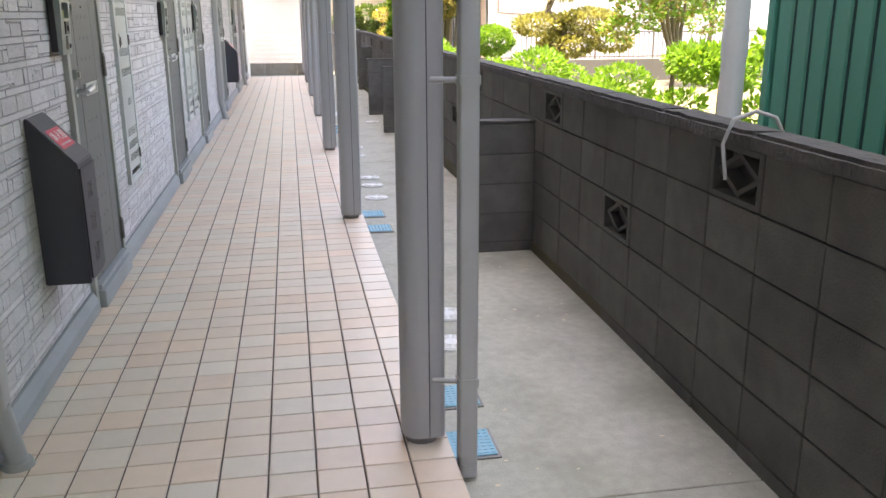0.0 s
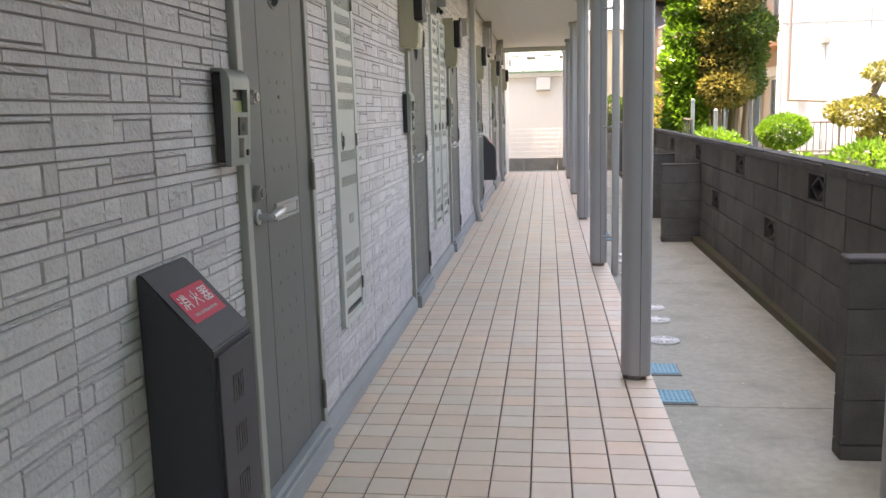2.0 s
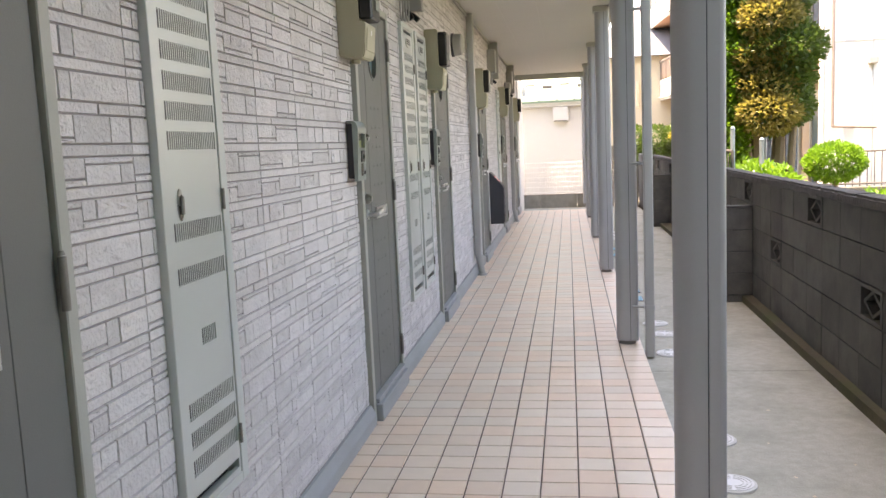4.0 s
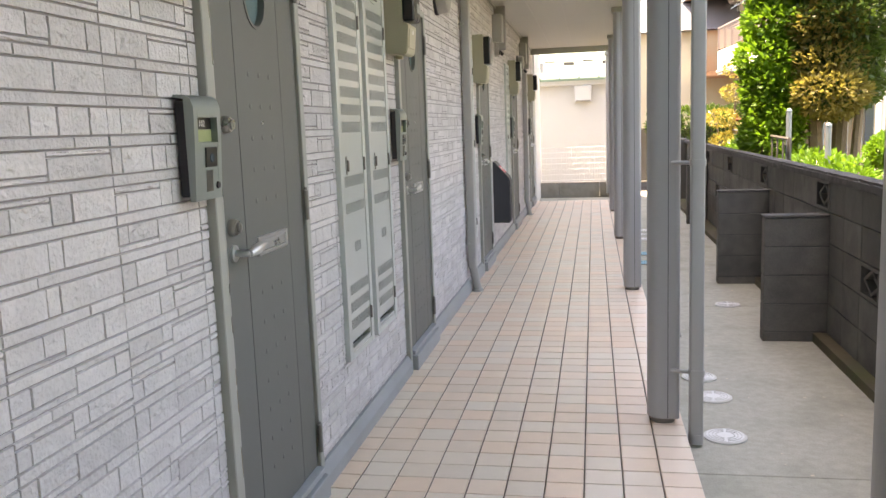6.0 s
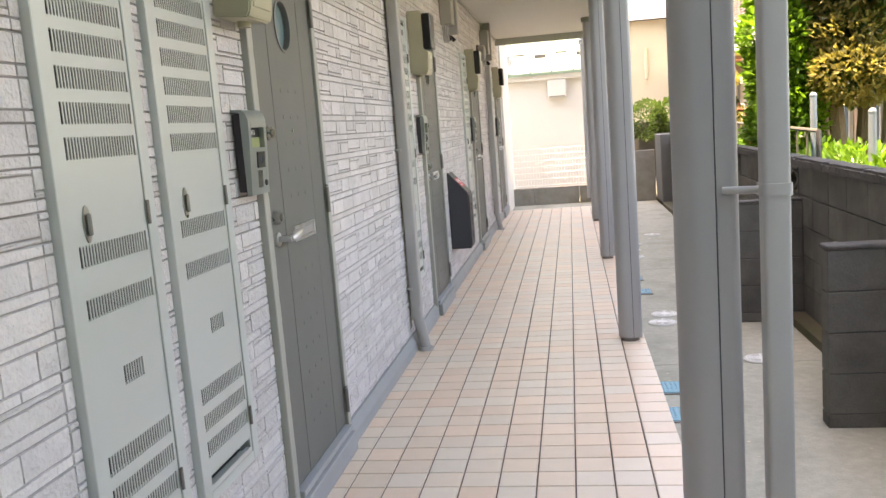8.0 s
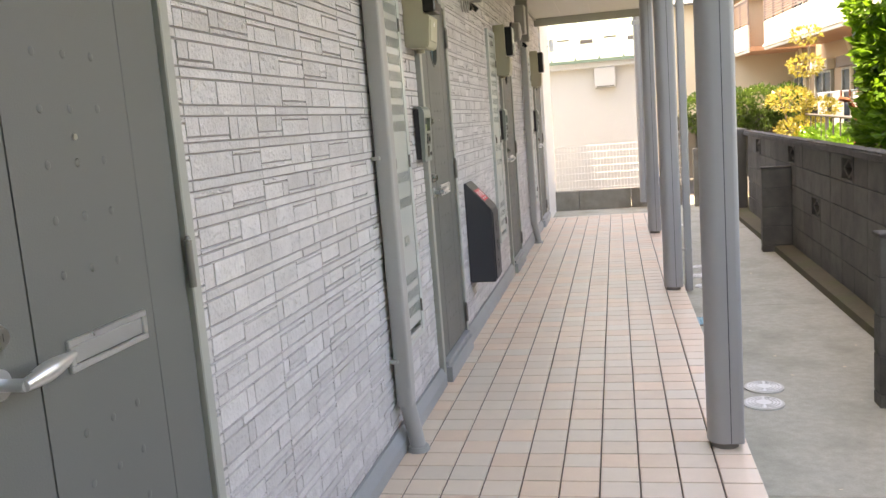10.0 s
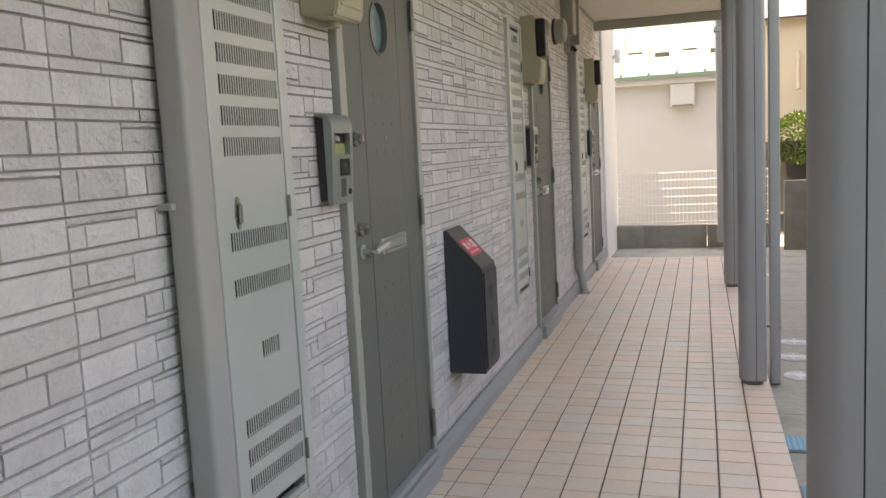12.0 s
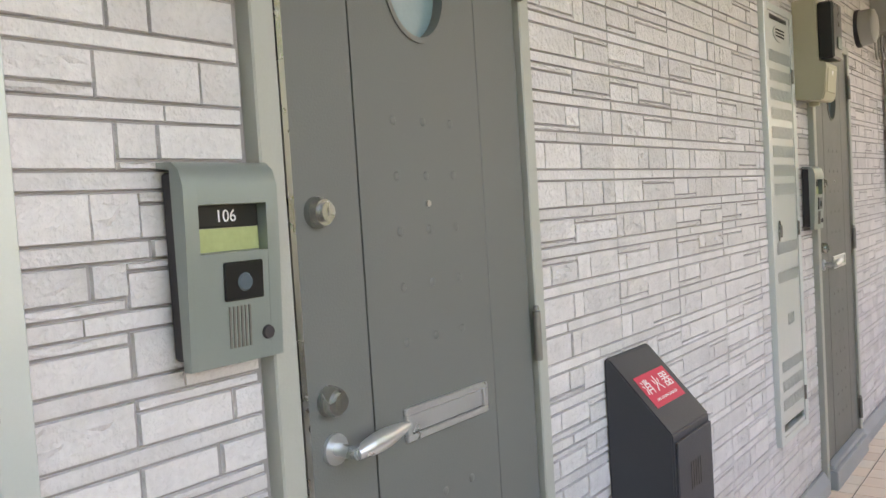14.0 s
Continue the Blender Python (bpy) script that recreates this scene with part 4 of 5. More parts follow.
# stub walls
def make_stub(y, x0, x1, rows=4):
    c = thing("stub_wall", pose(0, 0, 0), "short dark concrete block wall standing out into the yard", "block wall", "stub walls")
    top = 0.745
    bm = bmesh.new()
    box(bm, x0 + 0.006, x1, y + 0.006, y + 0.094, GROUND, top - 0.008)
    part("core", bm, "mortar", c)
    for r in range(5):
        z1 = top - r * 0.19
        z0 = max(z1 - 0.186, GROUND)
        if z1 - z0 < 0.02:
            break
        bm = bmesh.new()
        box(bm, x0, x1 - 0.002, y, y + 0.10, z0, z1, 0.004)
        part("block", bm, "block", c)
    bm = bmesh.new()
    box(bm, x0 - 0.006, x1 - 0.002, y - 0.006, y + 0.106, top + 0.002, top + 0.022, 0.005)
    part("capping", bm, "cap", c)
    return c


for y, x0 in ((4.335, 2.139), (10.12, 2.185), (12.16, 2.18), (16.70, 2.39)):
    make_stub(y, x0, wall_line(y) + 0.005)

# the end of the wall and a low brown wall beyond it
bm = bmesh.new()
box(bm, 2.50, 2.74, 20.02, 20.9, -0.24, 1.06, 0.012)
tagged(part("gate_pier", bm, "paving", None), "pale sunlit concrete pier at the end of the block wall", "pier")
bm = bmesh.new()
box(bm, 2.12, 2.495, 21.0, 21.1, -0.2, 0.79, 0.006)
tagged(part("low_wall", bm, "kerb", None), "low brown rendered wall at the end of the yard", "low wall")

# ---- the white building at the end ----
far = thing("white_building", pose(0, 0, 0), "sunlit white rendered building with a pale green metal roof", "building")
bm = bmesh.new()
box(bm, -6.0, 1.62, 24.6, 29, -0.24, 2.44)
part("wall", bm, "farwhite", far)
bm = bmesh.new()
box(bm, -6.1, 1.72, 24.42, 24.6, 2.28, 2.44, 0.01)
part("eave", bm, "farwhite", far)
bm = bmesh.new()
v = [bm.verts.new(p) for p in ((-6.2, 24.36, 2.44), (1.78, 24.36, 2.44), (1.78, 27.4, 5.0), (-6.2, 27.4, 5.0), (-6.2, 24.36, 2.38), (1.78, 24.36, 2.38), (1.78, 27.4, 4.94), (-6.2, 27.4, 4.94))]
for f in ((0, 1, 2, 3), (4, 5, 6, 7), (0, 1, 5, 4), (2, 3, 7, 6), (1, 2, 6, 5), (3, 0, 4, 7)):
    bm.faces.new([v[i] for i in f])
roof = part("roof", bm, "roofgreen", far)
for i in range(18):
    x = -6.0 + i * 0.45
    bm = bmesh.new()
    vv = [bm.verts.new(p) for p in ((x, 24.36, 2.48), (x + 0.03, 24.36, 2.48), (x + 0.03, 27.4, 5.04), (x, 27.4, 5.04), (x, 24.36, 2.44), (x + 0.03, 24.36, 2.44), (x + 0.03, 27.4, 5.0), (x, 27.4, 5.0))]
    for f in ((0, 1, 2, 3), (4, 5, 6, 7), (0, 1, 5, 4), (2, 3, 7, 6), (1, 2, 6, 5), (3, 0, 4, 7)):
        bm.faces.new([vv[j] for j in f])
    part("roof_seam", bm, "roofgreen", roof)
for i in range(17):
    x = -5.95 + i * 0.45
    z = 2.44 + (24.75 - 24.36) * 0.84 + (0.04 if i % 2 else 0)
    bm = bmesh.new()
    box(bm, x + 0.06, x + 0.30, 24.74 + (0.1 if i % 2 else 0), 24.78 + (0.1 if i % 2 else 0), z, z + 0.07)
    part("snow_guard", bm, "rail", roof)
bm = bmesh.new()
box(bm, 0.66, 1.05, 24.42, 24.6, 1.89, 2.27, 0.01)
hood = part("vent_box", bm, "farwhite", far)
bm = bmesh.new()
box(bm, 0.69, 1.02, 24.41, 24.419, 1.90, 1.93)
part("lip", bm, "hinge", hood)
for x in (-1.6, -0.2, 0.42):
    bm = bmesh.new()
    box(bm, x, x + 0.008, 24.594, 24.599, -0.2, 2.27)
    part("panel_joint", bm, "farwhite", far)

kerb = thing("low_concrete_wall", pose(0, 0, 0), "low grey concrete wall with a white mesh fence on top", "low wall")
for i in range(8):
    bm = bmesh.new()
    box(bm, -4.4 + i * 0.8, -3.605 + i * 0.8, 21.27, 21.42, -0.24, 0.235, 0.006)
    part("block", bm, "kerb", kerb)
fence = thing("mesh_fence", pose(0, 0, 0), "white wire mesh fence standing on a low concrete wall", "fence")
bm = bmesh.new()
for i in range(128):
    x = -4.4 + i * 0.05
    rod(bm, (x, 21.34, 0.235), (x, 21.34, 0.94), 0.002, n=4)
part("mesh", bm, "wire", fence, kind="stuff")
for z in (0.28, 0.39, 0.50, 0.61, 0.72, 0.83, 0.93):
    bm = bmesh.new()
    rod(bm, (-4.4, 21.336, z), (2.0, 21.336, z), 0.0035, n=5)
    part("rail", bm, "wire", fence)
for i in range(4):
    bm = bmesh.new()
    rod(bm, (-4.3 + i * 2.0, 21.37, 0.235), (-4.3 + i * 2.0, 21.37, 0.96), 0.02, n=8)
    part("post", bm, "wire", fence)

lamp = thing("wall_lamp", pose(0.03, 21.3, 2.50), "small white cylindrical lamp on the plaster end of the wall", "wall lamp")
bm = bmesh.new()
rod(bm, (0.0, 0, 0), (0.03, 0, 0), 0.02, n=12)
part("bracket", bm, "whitepaint", lamp, smooth=True)
bm = bmesh.new()
rod(bm, (0.065, 0, -0.09), (0.065, 0, 0.09), 0.038, n=18)
part("shade", bm, "whitepaint", lamp, smooth=True)

# ---- the cream house beyond ----
ch = thing("cream_house", pose(0, 0, 0), "cream rendered house with a grey roof behind the white building", "house")
bm = bmesh.new()
box(bm, 1.9, 9.0, 32, 40, -0.24, 4.15)
part("wall", bm, "cream", ch)
bm = bmesh.new()
v = [bm.verts.new(p) for p in ((1.6, 31.6, 4.1), (9.2, 31.6, 4.1), (9.2, 40.4, 4.1), (1.6, 40.4, 4.1), (3.5, 36, 6.4), (7.0, 36, 6.4))]
for f in ((0, 1, 5, 4), (1, 2, 5), (2, 3, 4, 5), (3, 0, 4), (0, 3, 2, 1)):
    bm.faces.new([v[i] for i in f])
part("roof", bm, "rooftile", ch)
bm = bmesh.new()
bent(bm, [(3.4, 31.95, 3.3), (3.4, 31.95, 2.6), (3.4, 31.9, 2.4)], 0.05)
part("pipe", bm, "cream", ch)
bm = bmesh.new()
box(bm, 2.2, 6.0, 28.4, 28.55, -0.24, 1.2, 0.01)
tagged(part("garden_wall", bm, "paving", None), "pale concrete garden wall in the sun", "garden wall")

# ---- the apartment building with balconies ----
APT = pose(5.35, 20.4, -0.1, 0, 0, 4.5)
ap = thing("apartment_building", APT, "cream and terracotta apartment building with long louvred balconies, in the sun", "apartment building")
bm = bmesh.new()
box(bm, 1.3, 9, 0.5, 16, -0.1, 9.2)
part("wall", bm, "tan", ap)
for lv, zb in enumerate((2.75, 5.35)):
    for seg, (ya, yb, xo) in enumerate(((0.0, 9.2, 0.0), (9.8, 14.0, -0.25))):
        b = new("balcony")
        b.parent = ap
        bm = bmesh.new()
        box(bm, xo, 1.3, ya, yb, zb - 0.02, zb + 0.10)
        part("soffit", bm, "orange", b)
        bm = bmesh.new()
        box(bm, xo - 0.06, xo, ya, yb, zb - 0.05, zb + 0.62, 0.01)
        box(bm, xo - 0.10, xo - 0.06, ya, yb, zb + 0.02, zb + 0.08, 0.01)
        box(bm, xo, 1.29, yb - 0.08, yb, zb + 0.10, zb + 0.62)
        part("parapet", bm, "band", b)
        bm = bmesh.new()
        z = zb + 0.68
        while z < zb + 1.18:
            box(bm, xo - 0.045, xo - 0.02, ya, yb, z, z + 0.028)
            z += 0.055
        n = int((yb - ya) / 0.75)
        for i in range(n + 1):
            y = ya + (yb - ya) * i / n
            box(bm, xo - 0.055, xo - 0.012, y - 0.02, y + 0.02, zb + 0.62, zb + 1.22)
        box(bm, xo - 0.06, xo - 0.005, ya, yb, zb + 1.22, zb + 1.27)
        part("louvre_rail", bm, "brown", b)
        if seg == 0:
            bm = bmesh.new()
            box(bm, xo, 1.29, 4.2, 4.26, zb + 0.1, zb + 1.9, 0.005)
            part("divider", bm, "band", b)
            bm = bmesh.new()
            rod(bm, (xo + 0.25, 0.2, zb + 1.75), (xo + 0.25, 9.0, zb + 1.75), 0.018, n=8)
            part("drying_pole", bm, "zinc", b)
bm = bmesh.new()
box(bm, -0.3, 1.3, -0.2, 14.2, 8.6, 8.9)
part("roof", bm, "orange", ap)
for lv, zb in enumerate((-0.15, 2.85, 5.45)):
    for i in range(7):
        y = 0.9 + i * 1.9
        w = new("window")
        w.parent = ap
        z0, z1 = zb + 0.35, zb + 2.2
        bm = bmesh.new()
        for b in ((y, y + 0.05, z0, z1), (y + 1.15, y + 1.2, z0, z1), (y + 0.575, y + 0.625, z0, z1), (y, y + 1.2, z1, z1 + 0.05), (y, y + 1.2, z0 - 0.05, z0)):
            box(bm, 1.22, 1.29, *b)
        part("frame", bm, "frame", w)
        bm = bmesh.new()
        box(bm, 1.26, 1.285, y + 0.05, y + 1.15, z0, z1)
        part("pane", bm, "pane", w)
        bm = bmesh.new()
        box(bm, 1.12, 1.295, y - 0.05, y + 1.25, z1 + 0.06, z1 + 0.30, 0.01)
        part("shutter_box", bm, "brown" if i % 2 else "band", w)
    for i in range(5):
        y = 0.55 + i * 3.3
        bm = bmesh.new()
        bent(bm, [(0.5, y, zb + 3.2 if lv == 0 else zb + 2.4), (1.1, y, zb + 2.9 if lv == 0 else zb + 2.3), (1.22, y, zb + 2.5 if lv == 0 else zb + 2.1), (1.22, y, zb)], 0.045)
        part("drain_pipe", bm, "cream", ap)

# laundry and drying frame in front
for i, (x, y, w, h) in enumerate(((4.6, 20.6, 0.5, 0.75), (4.55, 21.3, 0.6, 0.7), (4.65, 19.9, 0.5, 0.8), (4.5, 22.2, 0.6, 0.75), (4.45, 23.0, 0.6, 0.7))):
    bm = bmesh.new()
    n = 12
    vs = [[bm.verts.new((0.03 * math.sin(j * 1.7 + i) * (1 - k * 0.4), w * j / n, 1.55 - h * (1 - k) - (0.03 * math.sin(j * 0.9) if k == 0 else 0))) for j in range(n + 1)] for k in (0, 1)]
    for j in range(n):
        bm.faces.new((vs[0][j], vs[0][j + 1], vs[1][j + 1], vs[1][j]))
    bmesh.ops.solidify(bm, geom=bm.faces[:], thickness=0.01)
    o = part("laundry_sheet", bm, "cloth", None, smooth=True)
    o.matrix_basis = pose(x, y, -0.1)
    tagged(o, "pale sheet hung out to dry in front of the apartments", "laundry", "laundry")
bm = bmesh.new()
rod(bm, (4.62, 19.6, 1.46), (4.48, 23.8, 1.46), 0.015, n=8)
tagged(part("washing_line_pole", bm, "zinc", None), "metal drying pole carrying the laundry", "drying pole")


def make_frame_post():
    c = thing("pipe_frame", pose(0, 0, 0), "galvanised pipe posts with a rusty cross pipe behind the block wall", "pipe frame")
    for x, y, z in ((3.35, 15.3, 1.75), (3.9, 15.6, 1.35), (3.05, 13.5, 1.45), (3.2, 12.6, 1.3)):
        bm = bmesh.new()
        rod(bm, (x, y, -0.1), (x, y, z), 0.027, n=12)
        bmesh.ops.create_icosphere(bm, subdivisions=2, radius=0.03, matrix=Matrix.Translation((x, y, z)))
        part("post", bm, "zinc", c, smooth=True)
    bm = bmesh.new()
    rod(bm, (3.27, 15.26, 1.6), (3.80, 15.4, 1.6), 0.022, n=10)
    part("cross_pipe", bm, "rust", c, smooth=True)
    bm = bmesh.new()
    rod(bm, (3.80, 15.4, 1.6), (4.5, 15.6, 1.6), 0.022, n=10)
    part("cross_pipe", bm, "zinc", c, smooth=True)
    return c


make_frame_post()
rf = thing("rusty_post", pose(3.05, 15.9, 0), "rusty iron post with a forked top behind the block wall", "iron post")
bm = bmesh.new()
bent(bm, [(0, 0, -0.1), (0, 0, 1.25), (-0.06, 0, 1.36), (-0.14, 0, 1.38)], 0.02)
bent(bm, [(0, 0, 1.25), (0.06, 0, 1.36), (0.14, 0, 1.38)], 0.02)
part("post", bm, "rust", rf, smooth=True)
for i in range(4):
    bm = bmesh.new()
    rod(bm, (-0.12 + i * 0.07, 0, 1.39), (-0.12 + i * 0.07, 0, 1.45), 0.008, n=6)
    part("spike", bm, "rust", rf)


# ---- railings, house with siding, shed, pole ----
def make_railing(name, p, q, z0, z1, step, label, mat="rail"):
    c = thing(name, pose(0, 0, 0), label, "fence")
    p, q = Vector(p), Vector(q)
    n = max(2, int((q - p).length / step))
    for z in (z0 + 0.05, z1):
        bm = bmesh.new()
        rod(bm, (*p, z), (*q, z), 0.016, n=8)
        part("rail", bm, mat, c)
    for i in range(n + 1):
        a = p.lerp(q, i / n)
        bm = bmesh.new()
        rod(bm, (*a, z0), (*a, z1), 0.022 if i % 12 == 0 else 0.009, n=6)
        part("bar", bm, mat, c)
    return c


make_railing("iron_railing", (4.9, 17.0), (12.0, 17.0), 0.45, 1.02, 0.11, "dark iron railing on a low wall before the siding house")
make_railing("garden_railing", (2.95, 13.0), (3.6, 20.5), 0.5, 1.18, 0.45, "thin dark railing along the garden edge behind the block wall")
boxpart("railing_wall", "paving", None, (4.6, 12.2, 16.92, 17.08, -0.3, 0.452), 0.01, "low pale concrete wall under an iron railing")["category"] = "low wall"

hs = thing("siding_house", pose(0, 0, 0), "sunlit pale grey house with panelled siding and a narrow window", "house")
bm = bmesh.new()
box(bm, 5.95, 16, 20.0, 20.3, -0.3, 9)
box(bm, 5.95, 16, 20.3, 28, -0.3, 0.0)
body = part("wall", bm, "house", hs)
for i in range(12):
    bm = bmesh.new()
    box(bm, 5.95 + 0.9 * i, 5.962 + 0.9 * i, 19.99, 19.998, -0.3, 9)
    part("siding_joint", bm, "greybox", body)
for z in (3.05, 6.0):
    bm = bmesh.new()
    box(bm, 5.95, 16, 19.985, 19.998, z, z + 0.02)
    part("siding_joint", bm, "greybox", body)
for (x, z0, z1, w) in ((9.75, 1.55, 2.75, 0.5), (8.2, 4.6, 5.7, 0.6)):
    wn = new("window")
    wn.parent = hs
    bm = bmesh.new()
    for b in ((x, x + 0.05, z0, z1), (x + w - 0.05, x + w, z0, z1), (x + 0.05, x + w - 0.05, z0, z0 + 0.05), (x + 0.05, x + w - 0.05, z1 - 0.05, z1)):
        box(bm, b[0], b[1], 19.94, 19.998, b[2], b[3])
    part("window_frame", bm, "greybox", wn)
    bm = bmesh.new()
    box(bm, x + 0.05, x + w - 0.05, 19.97, 19.99, z0 + 0.05, z1 - 0.05)
    part("pane", bm, "pane", wn)
for x, z in ((6.75, 2.6), (11.2, 3.0), (12.0, 2.85)):
    bm = bmesh.new()
    box(bm, x, x + 0.16, 19.86, 19.998, z, z + 0.16, 0.02)
    part("wall_vent", bm, "greybox", hs)
bm = bmesh.new()
bent(bm, [(6.1, 19.9, 9), (6.1, 19.9, 1.6), (6.1, 19.9, 1.45), (6.9, 19.9, 1.4)], 0.03)
part("gutter_pipe", bm, "brown", hs)

# height and length out of view are added to block sky from the siding
shed = thing("green_shed", pose(0, 0, 0), "dark green corrugated metal shed behind the block wall", "shed")
prof = []
for i in range(46):
    y = 4.10 - (i + 1) * 0.18
    prof += [(-0.025, y + 0.165), (-0.025, y + 0.04), (-0.002, y + 0.03), (-0.002, y + 0.01)]
bm = bmesh.new()
sweep(bm, [(3.98 + x, y) for x, y in prof] + [(4.02, -4.2), (4.02, 4.12)], -0.3, 7.0)
part("cladding", bm, "green", shed)
# dark strips laid in the grooves, shade of the ribs painted as colour
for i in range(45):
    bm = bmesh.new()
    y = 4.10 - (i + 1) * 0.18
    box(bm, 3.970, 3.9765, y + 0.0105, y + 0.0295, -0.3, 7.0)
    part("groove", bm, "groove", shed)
boxpart("corner_trim", "green", shed, (3.94, 4.06, 4.125, 4.19, -0.3, 7.0), 0.004)
boxpart("body", "green", shed, (4.03, 9.5, -4.2, 4.12, -0.3, 7.02))

pole = thing("white_pole", pose(3.66, 4.05, 0), "white plastic pipe pole with clamp bands tied to the green shed", "pole")
bm = bmesh.new()
rod(bm, (0, 0, -0.2), (0, 0, 4.6), 0.072, n=24)
part("pipe", bm, "whitepaint", pole, smooth=True)
bm = bmesh.new()
rod(bm, (0, 0, 1.15), (0, 0, 1.32), 0.078, n=24)
part("socket", bm, "whitepaint", pole, smooth=True)
for z in (1.62, 3.2):
    bd = new("clamp")
    bd.parent = pole
    bm = bmesh.new()
    rod(bm, (0, 0, z - 0.012), (0, 0, z + 0.012), 0.078, n=24)
    part("band", bm, "zinc", bd, smooth=True)
    bm = bmesh.new()
    rod(bm, (0.07, 0, z), (0.28, 0.02, z), 0.01, n=8)
    part("arm", bm, "zinc", bd)
cable = thing("looped_hose", pose(0, 0, 0), "grey hose looped over the coping through a vent block", "hose")
bm = bmesh.new()
yy = 1.85
xx = wall_line(yy)
bent(bm, [(xx - 0.03, yy, 0.86), (xx - 0.045, yy + 0.01, 0.98), (xx - 0.02, yy, 1.06), (xx + 0.05, yy - 0.02, 1.09), (xx + 0.11, yy - 0.04, 1.07), (xx + 0.135, yy - 0.05, 1.02)], 0.0065)
part("hose", bm, "pipe", cable, smooth=True)


# ---- plants ----
def leaf_cloud(n, spots, size, seed, up=0.5):
    """Many small folded leaves round the given clumps (centre, radii)."""
    r = random.Random(seed)
    verts, faces = [], []
    vol = [c[1][0] * c[1][1] * c[1][2] for c in spots]
    for _ in range(n):
        c, rad = r.choices(spots, vol)[0]
        while True:
            d = Vector((r.gauss(0, 1), r.gauss(0, 1), r.gauss(0, 1)))
            if d.length > 0.1:
                break
        d.normalize()
        k = r.uniform(0.55, 1.0) ** 0.5 * (1 + 0.12 * noise.noise(d * 2.3 + Vector(c)))
        p = Vector(c) + Vector((d.x * rad[0], d.y * rad[1], d.z * rad[2])) * k
        a = (d + Vector((r.uniform(-1, 1), r.uniform(-1, 1), r.uniform(-0.6, 1) * up * 2))).normalized()
        s = a.cross(Vector((r.uniform(-1, 1), r.uniform(-1, 1), r.uniform(-1, 1)))).normalized()
        u = s.cross(a)
        l = size * r.uniform(0.7, 1.3)
        w = l * 0.26
        i = len(verts)
        verts += [p, p + a * l * 0.45 + s * w + u * w * 0.3, p + a * l, p + a * l * 0.45 - s * w + u * w * 0.3]
        faces += [(i, i + 1, i + 2), (i, i + 2, i + 3)]
    return [tuple(v) for v in verts], faces


def limb(bm, pts, r0, r1, n=8):
    k = len(pts) - 1
    for i in range(k):
        rod(bm, pts[i], pts[i + 1], r0 + (r1 - r0) * i / k, r0 + (r1 - r0) * (i + 1) / k, n=n)


def plant(name, m, label, trunks, leaves, category="tree"):
    t = thing(name, m, label, category)
    if trunks:
        bm = bmesh.new()
        for pts, r0, r1 in trunks:
            limb(bm, [Vector(p) for p in pts], r0, r1)
        part("trunk", bm, "bark", t, smooth=True)
    for n, spots, size, seed, mat in leaves:
        part("crown", leaf_cloud(n, spots, size, seed), mat, t)
    return t


r = random.Random(3)
spots = [((0.14 + r.uniform(-0.12, 0.12), r.uniform(-0.2, 0.2), z), (0.60, 0.72, 0.40)) for z in (1.85, 2.2, 2.6, 3.0, 3.4, 3.8, 4.2)]
# olive clumps paint the sunlit near side of the dark crown
lit_spots = [((-0.05 + r.uniform(-0.08, 0.08), r.uniform(-0.5, -0.3), z), (0.42, 0.42, 0.30)) for z in (1.75, 2.1, 2.5, 3.0, 3.5, 4.0)]
plant("clipped_tree", pose(3.72, 15.0, -0.1), "tall clipped dark-leaved tree with several trunks behind the block wall",
      [([(0, 0, 0), (-0.05, 0, 1.0), (-0.12, 0.05, 2.3)], 0.13, 0.08), ([(0.16, 0.05, 0), (0.22, 0.05, 1.0), (0.28, 0, 2.4)], 0.11, 0.07),
       ([(-0.14, -0.12, 0), (-0.2, -0.15, 0.9), (-0.3, -0.2, 2.2)], 0.08, 0.05), ([(0.3, -0.1, 0), (0.36, -0.15, 1.1), (0.42, -0.2, 2.3)], 0.07, 0.04), ([(0, 0, 2.0), (0, 0, 4.2)], 0.07, 0.03)],
      [(32000, spots, 0.075, 11, "leaf"), (13000, lit_spots, 0.072, 12, "leaf_olive")])
spots = [((-0.50 + 0.05 * math.sin(5 * z), -0.15, z), (0.36, 0.50, 0.34)) for z in (1.25, 1.55, 1.85, 2.2, 2.6, 3.0, 3.4, 3.8, 4.2)]
plant("bright_shrub", pose(3.68, 15.1, -0.1), "tall bright green shrub growing beside the clipped tree", [([(-0.6, 0.1, 0), (-0.6, 0.1, 2.0), (-0.55, 0.1, 4.0)], 0.05, 0.02)], [(17000, spots, 0.085, 21, "leaf_bright")])
plant("low_hedge", pose(0, 0, -0.1), "low bright green hedge in the garden behind the block wall", [],
      [(16000, [((3.25 + 0.03 * i, 12.2 + 0.62 * i, 0.72), (0.32, 0.42, 0.42)) for i in range(14)], 0.07, 31, "leaf_bright")], "hedge")
plant("round_bush", pose(5.12, 16.4, -0.1), "small round-clipped bright green bush before the railing", [([(0, 0, 0), (0, 0, 0.7)], 0.04, 0.03)],
      [(5000, [((0, 0, 0.98), (0.44, 0.4, 0.30))], 0.06, 41, "leaf_bright")], "bush")
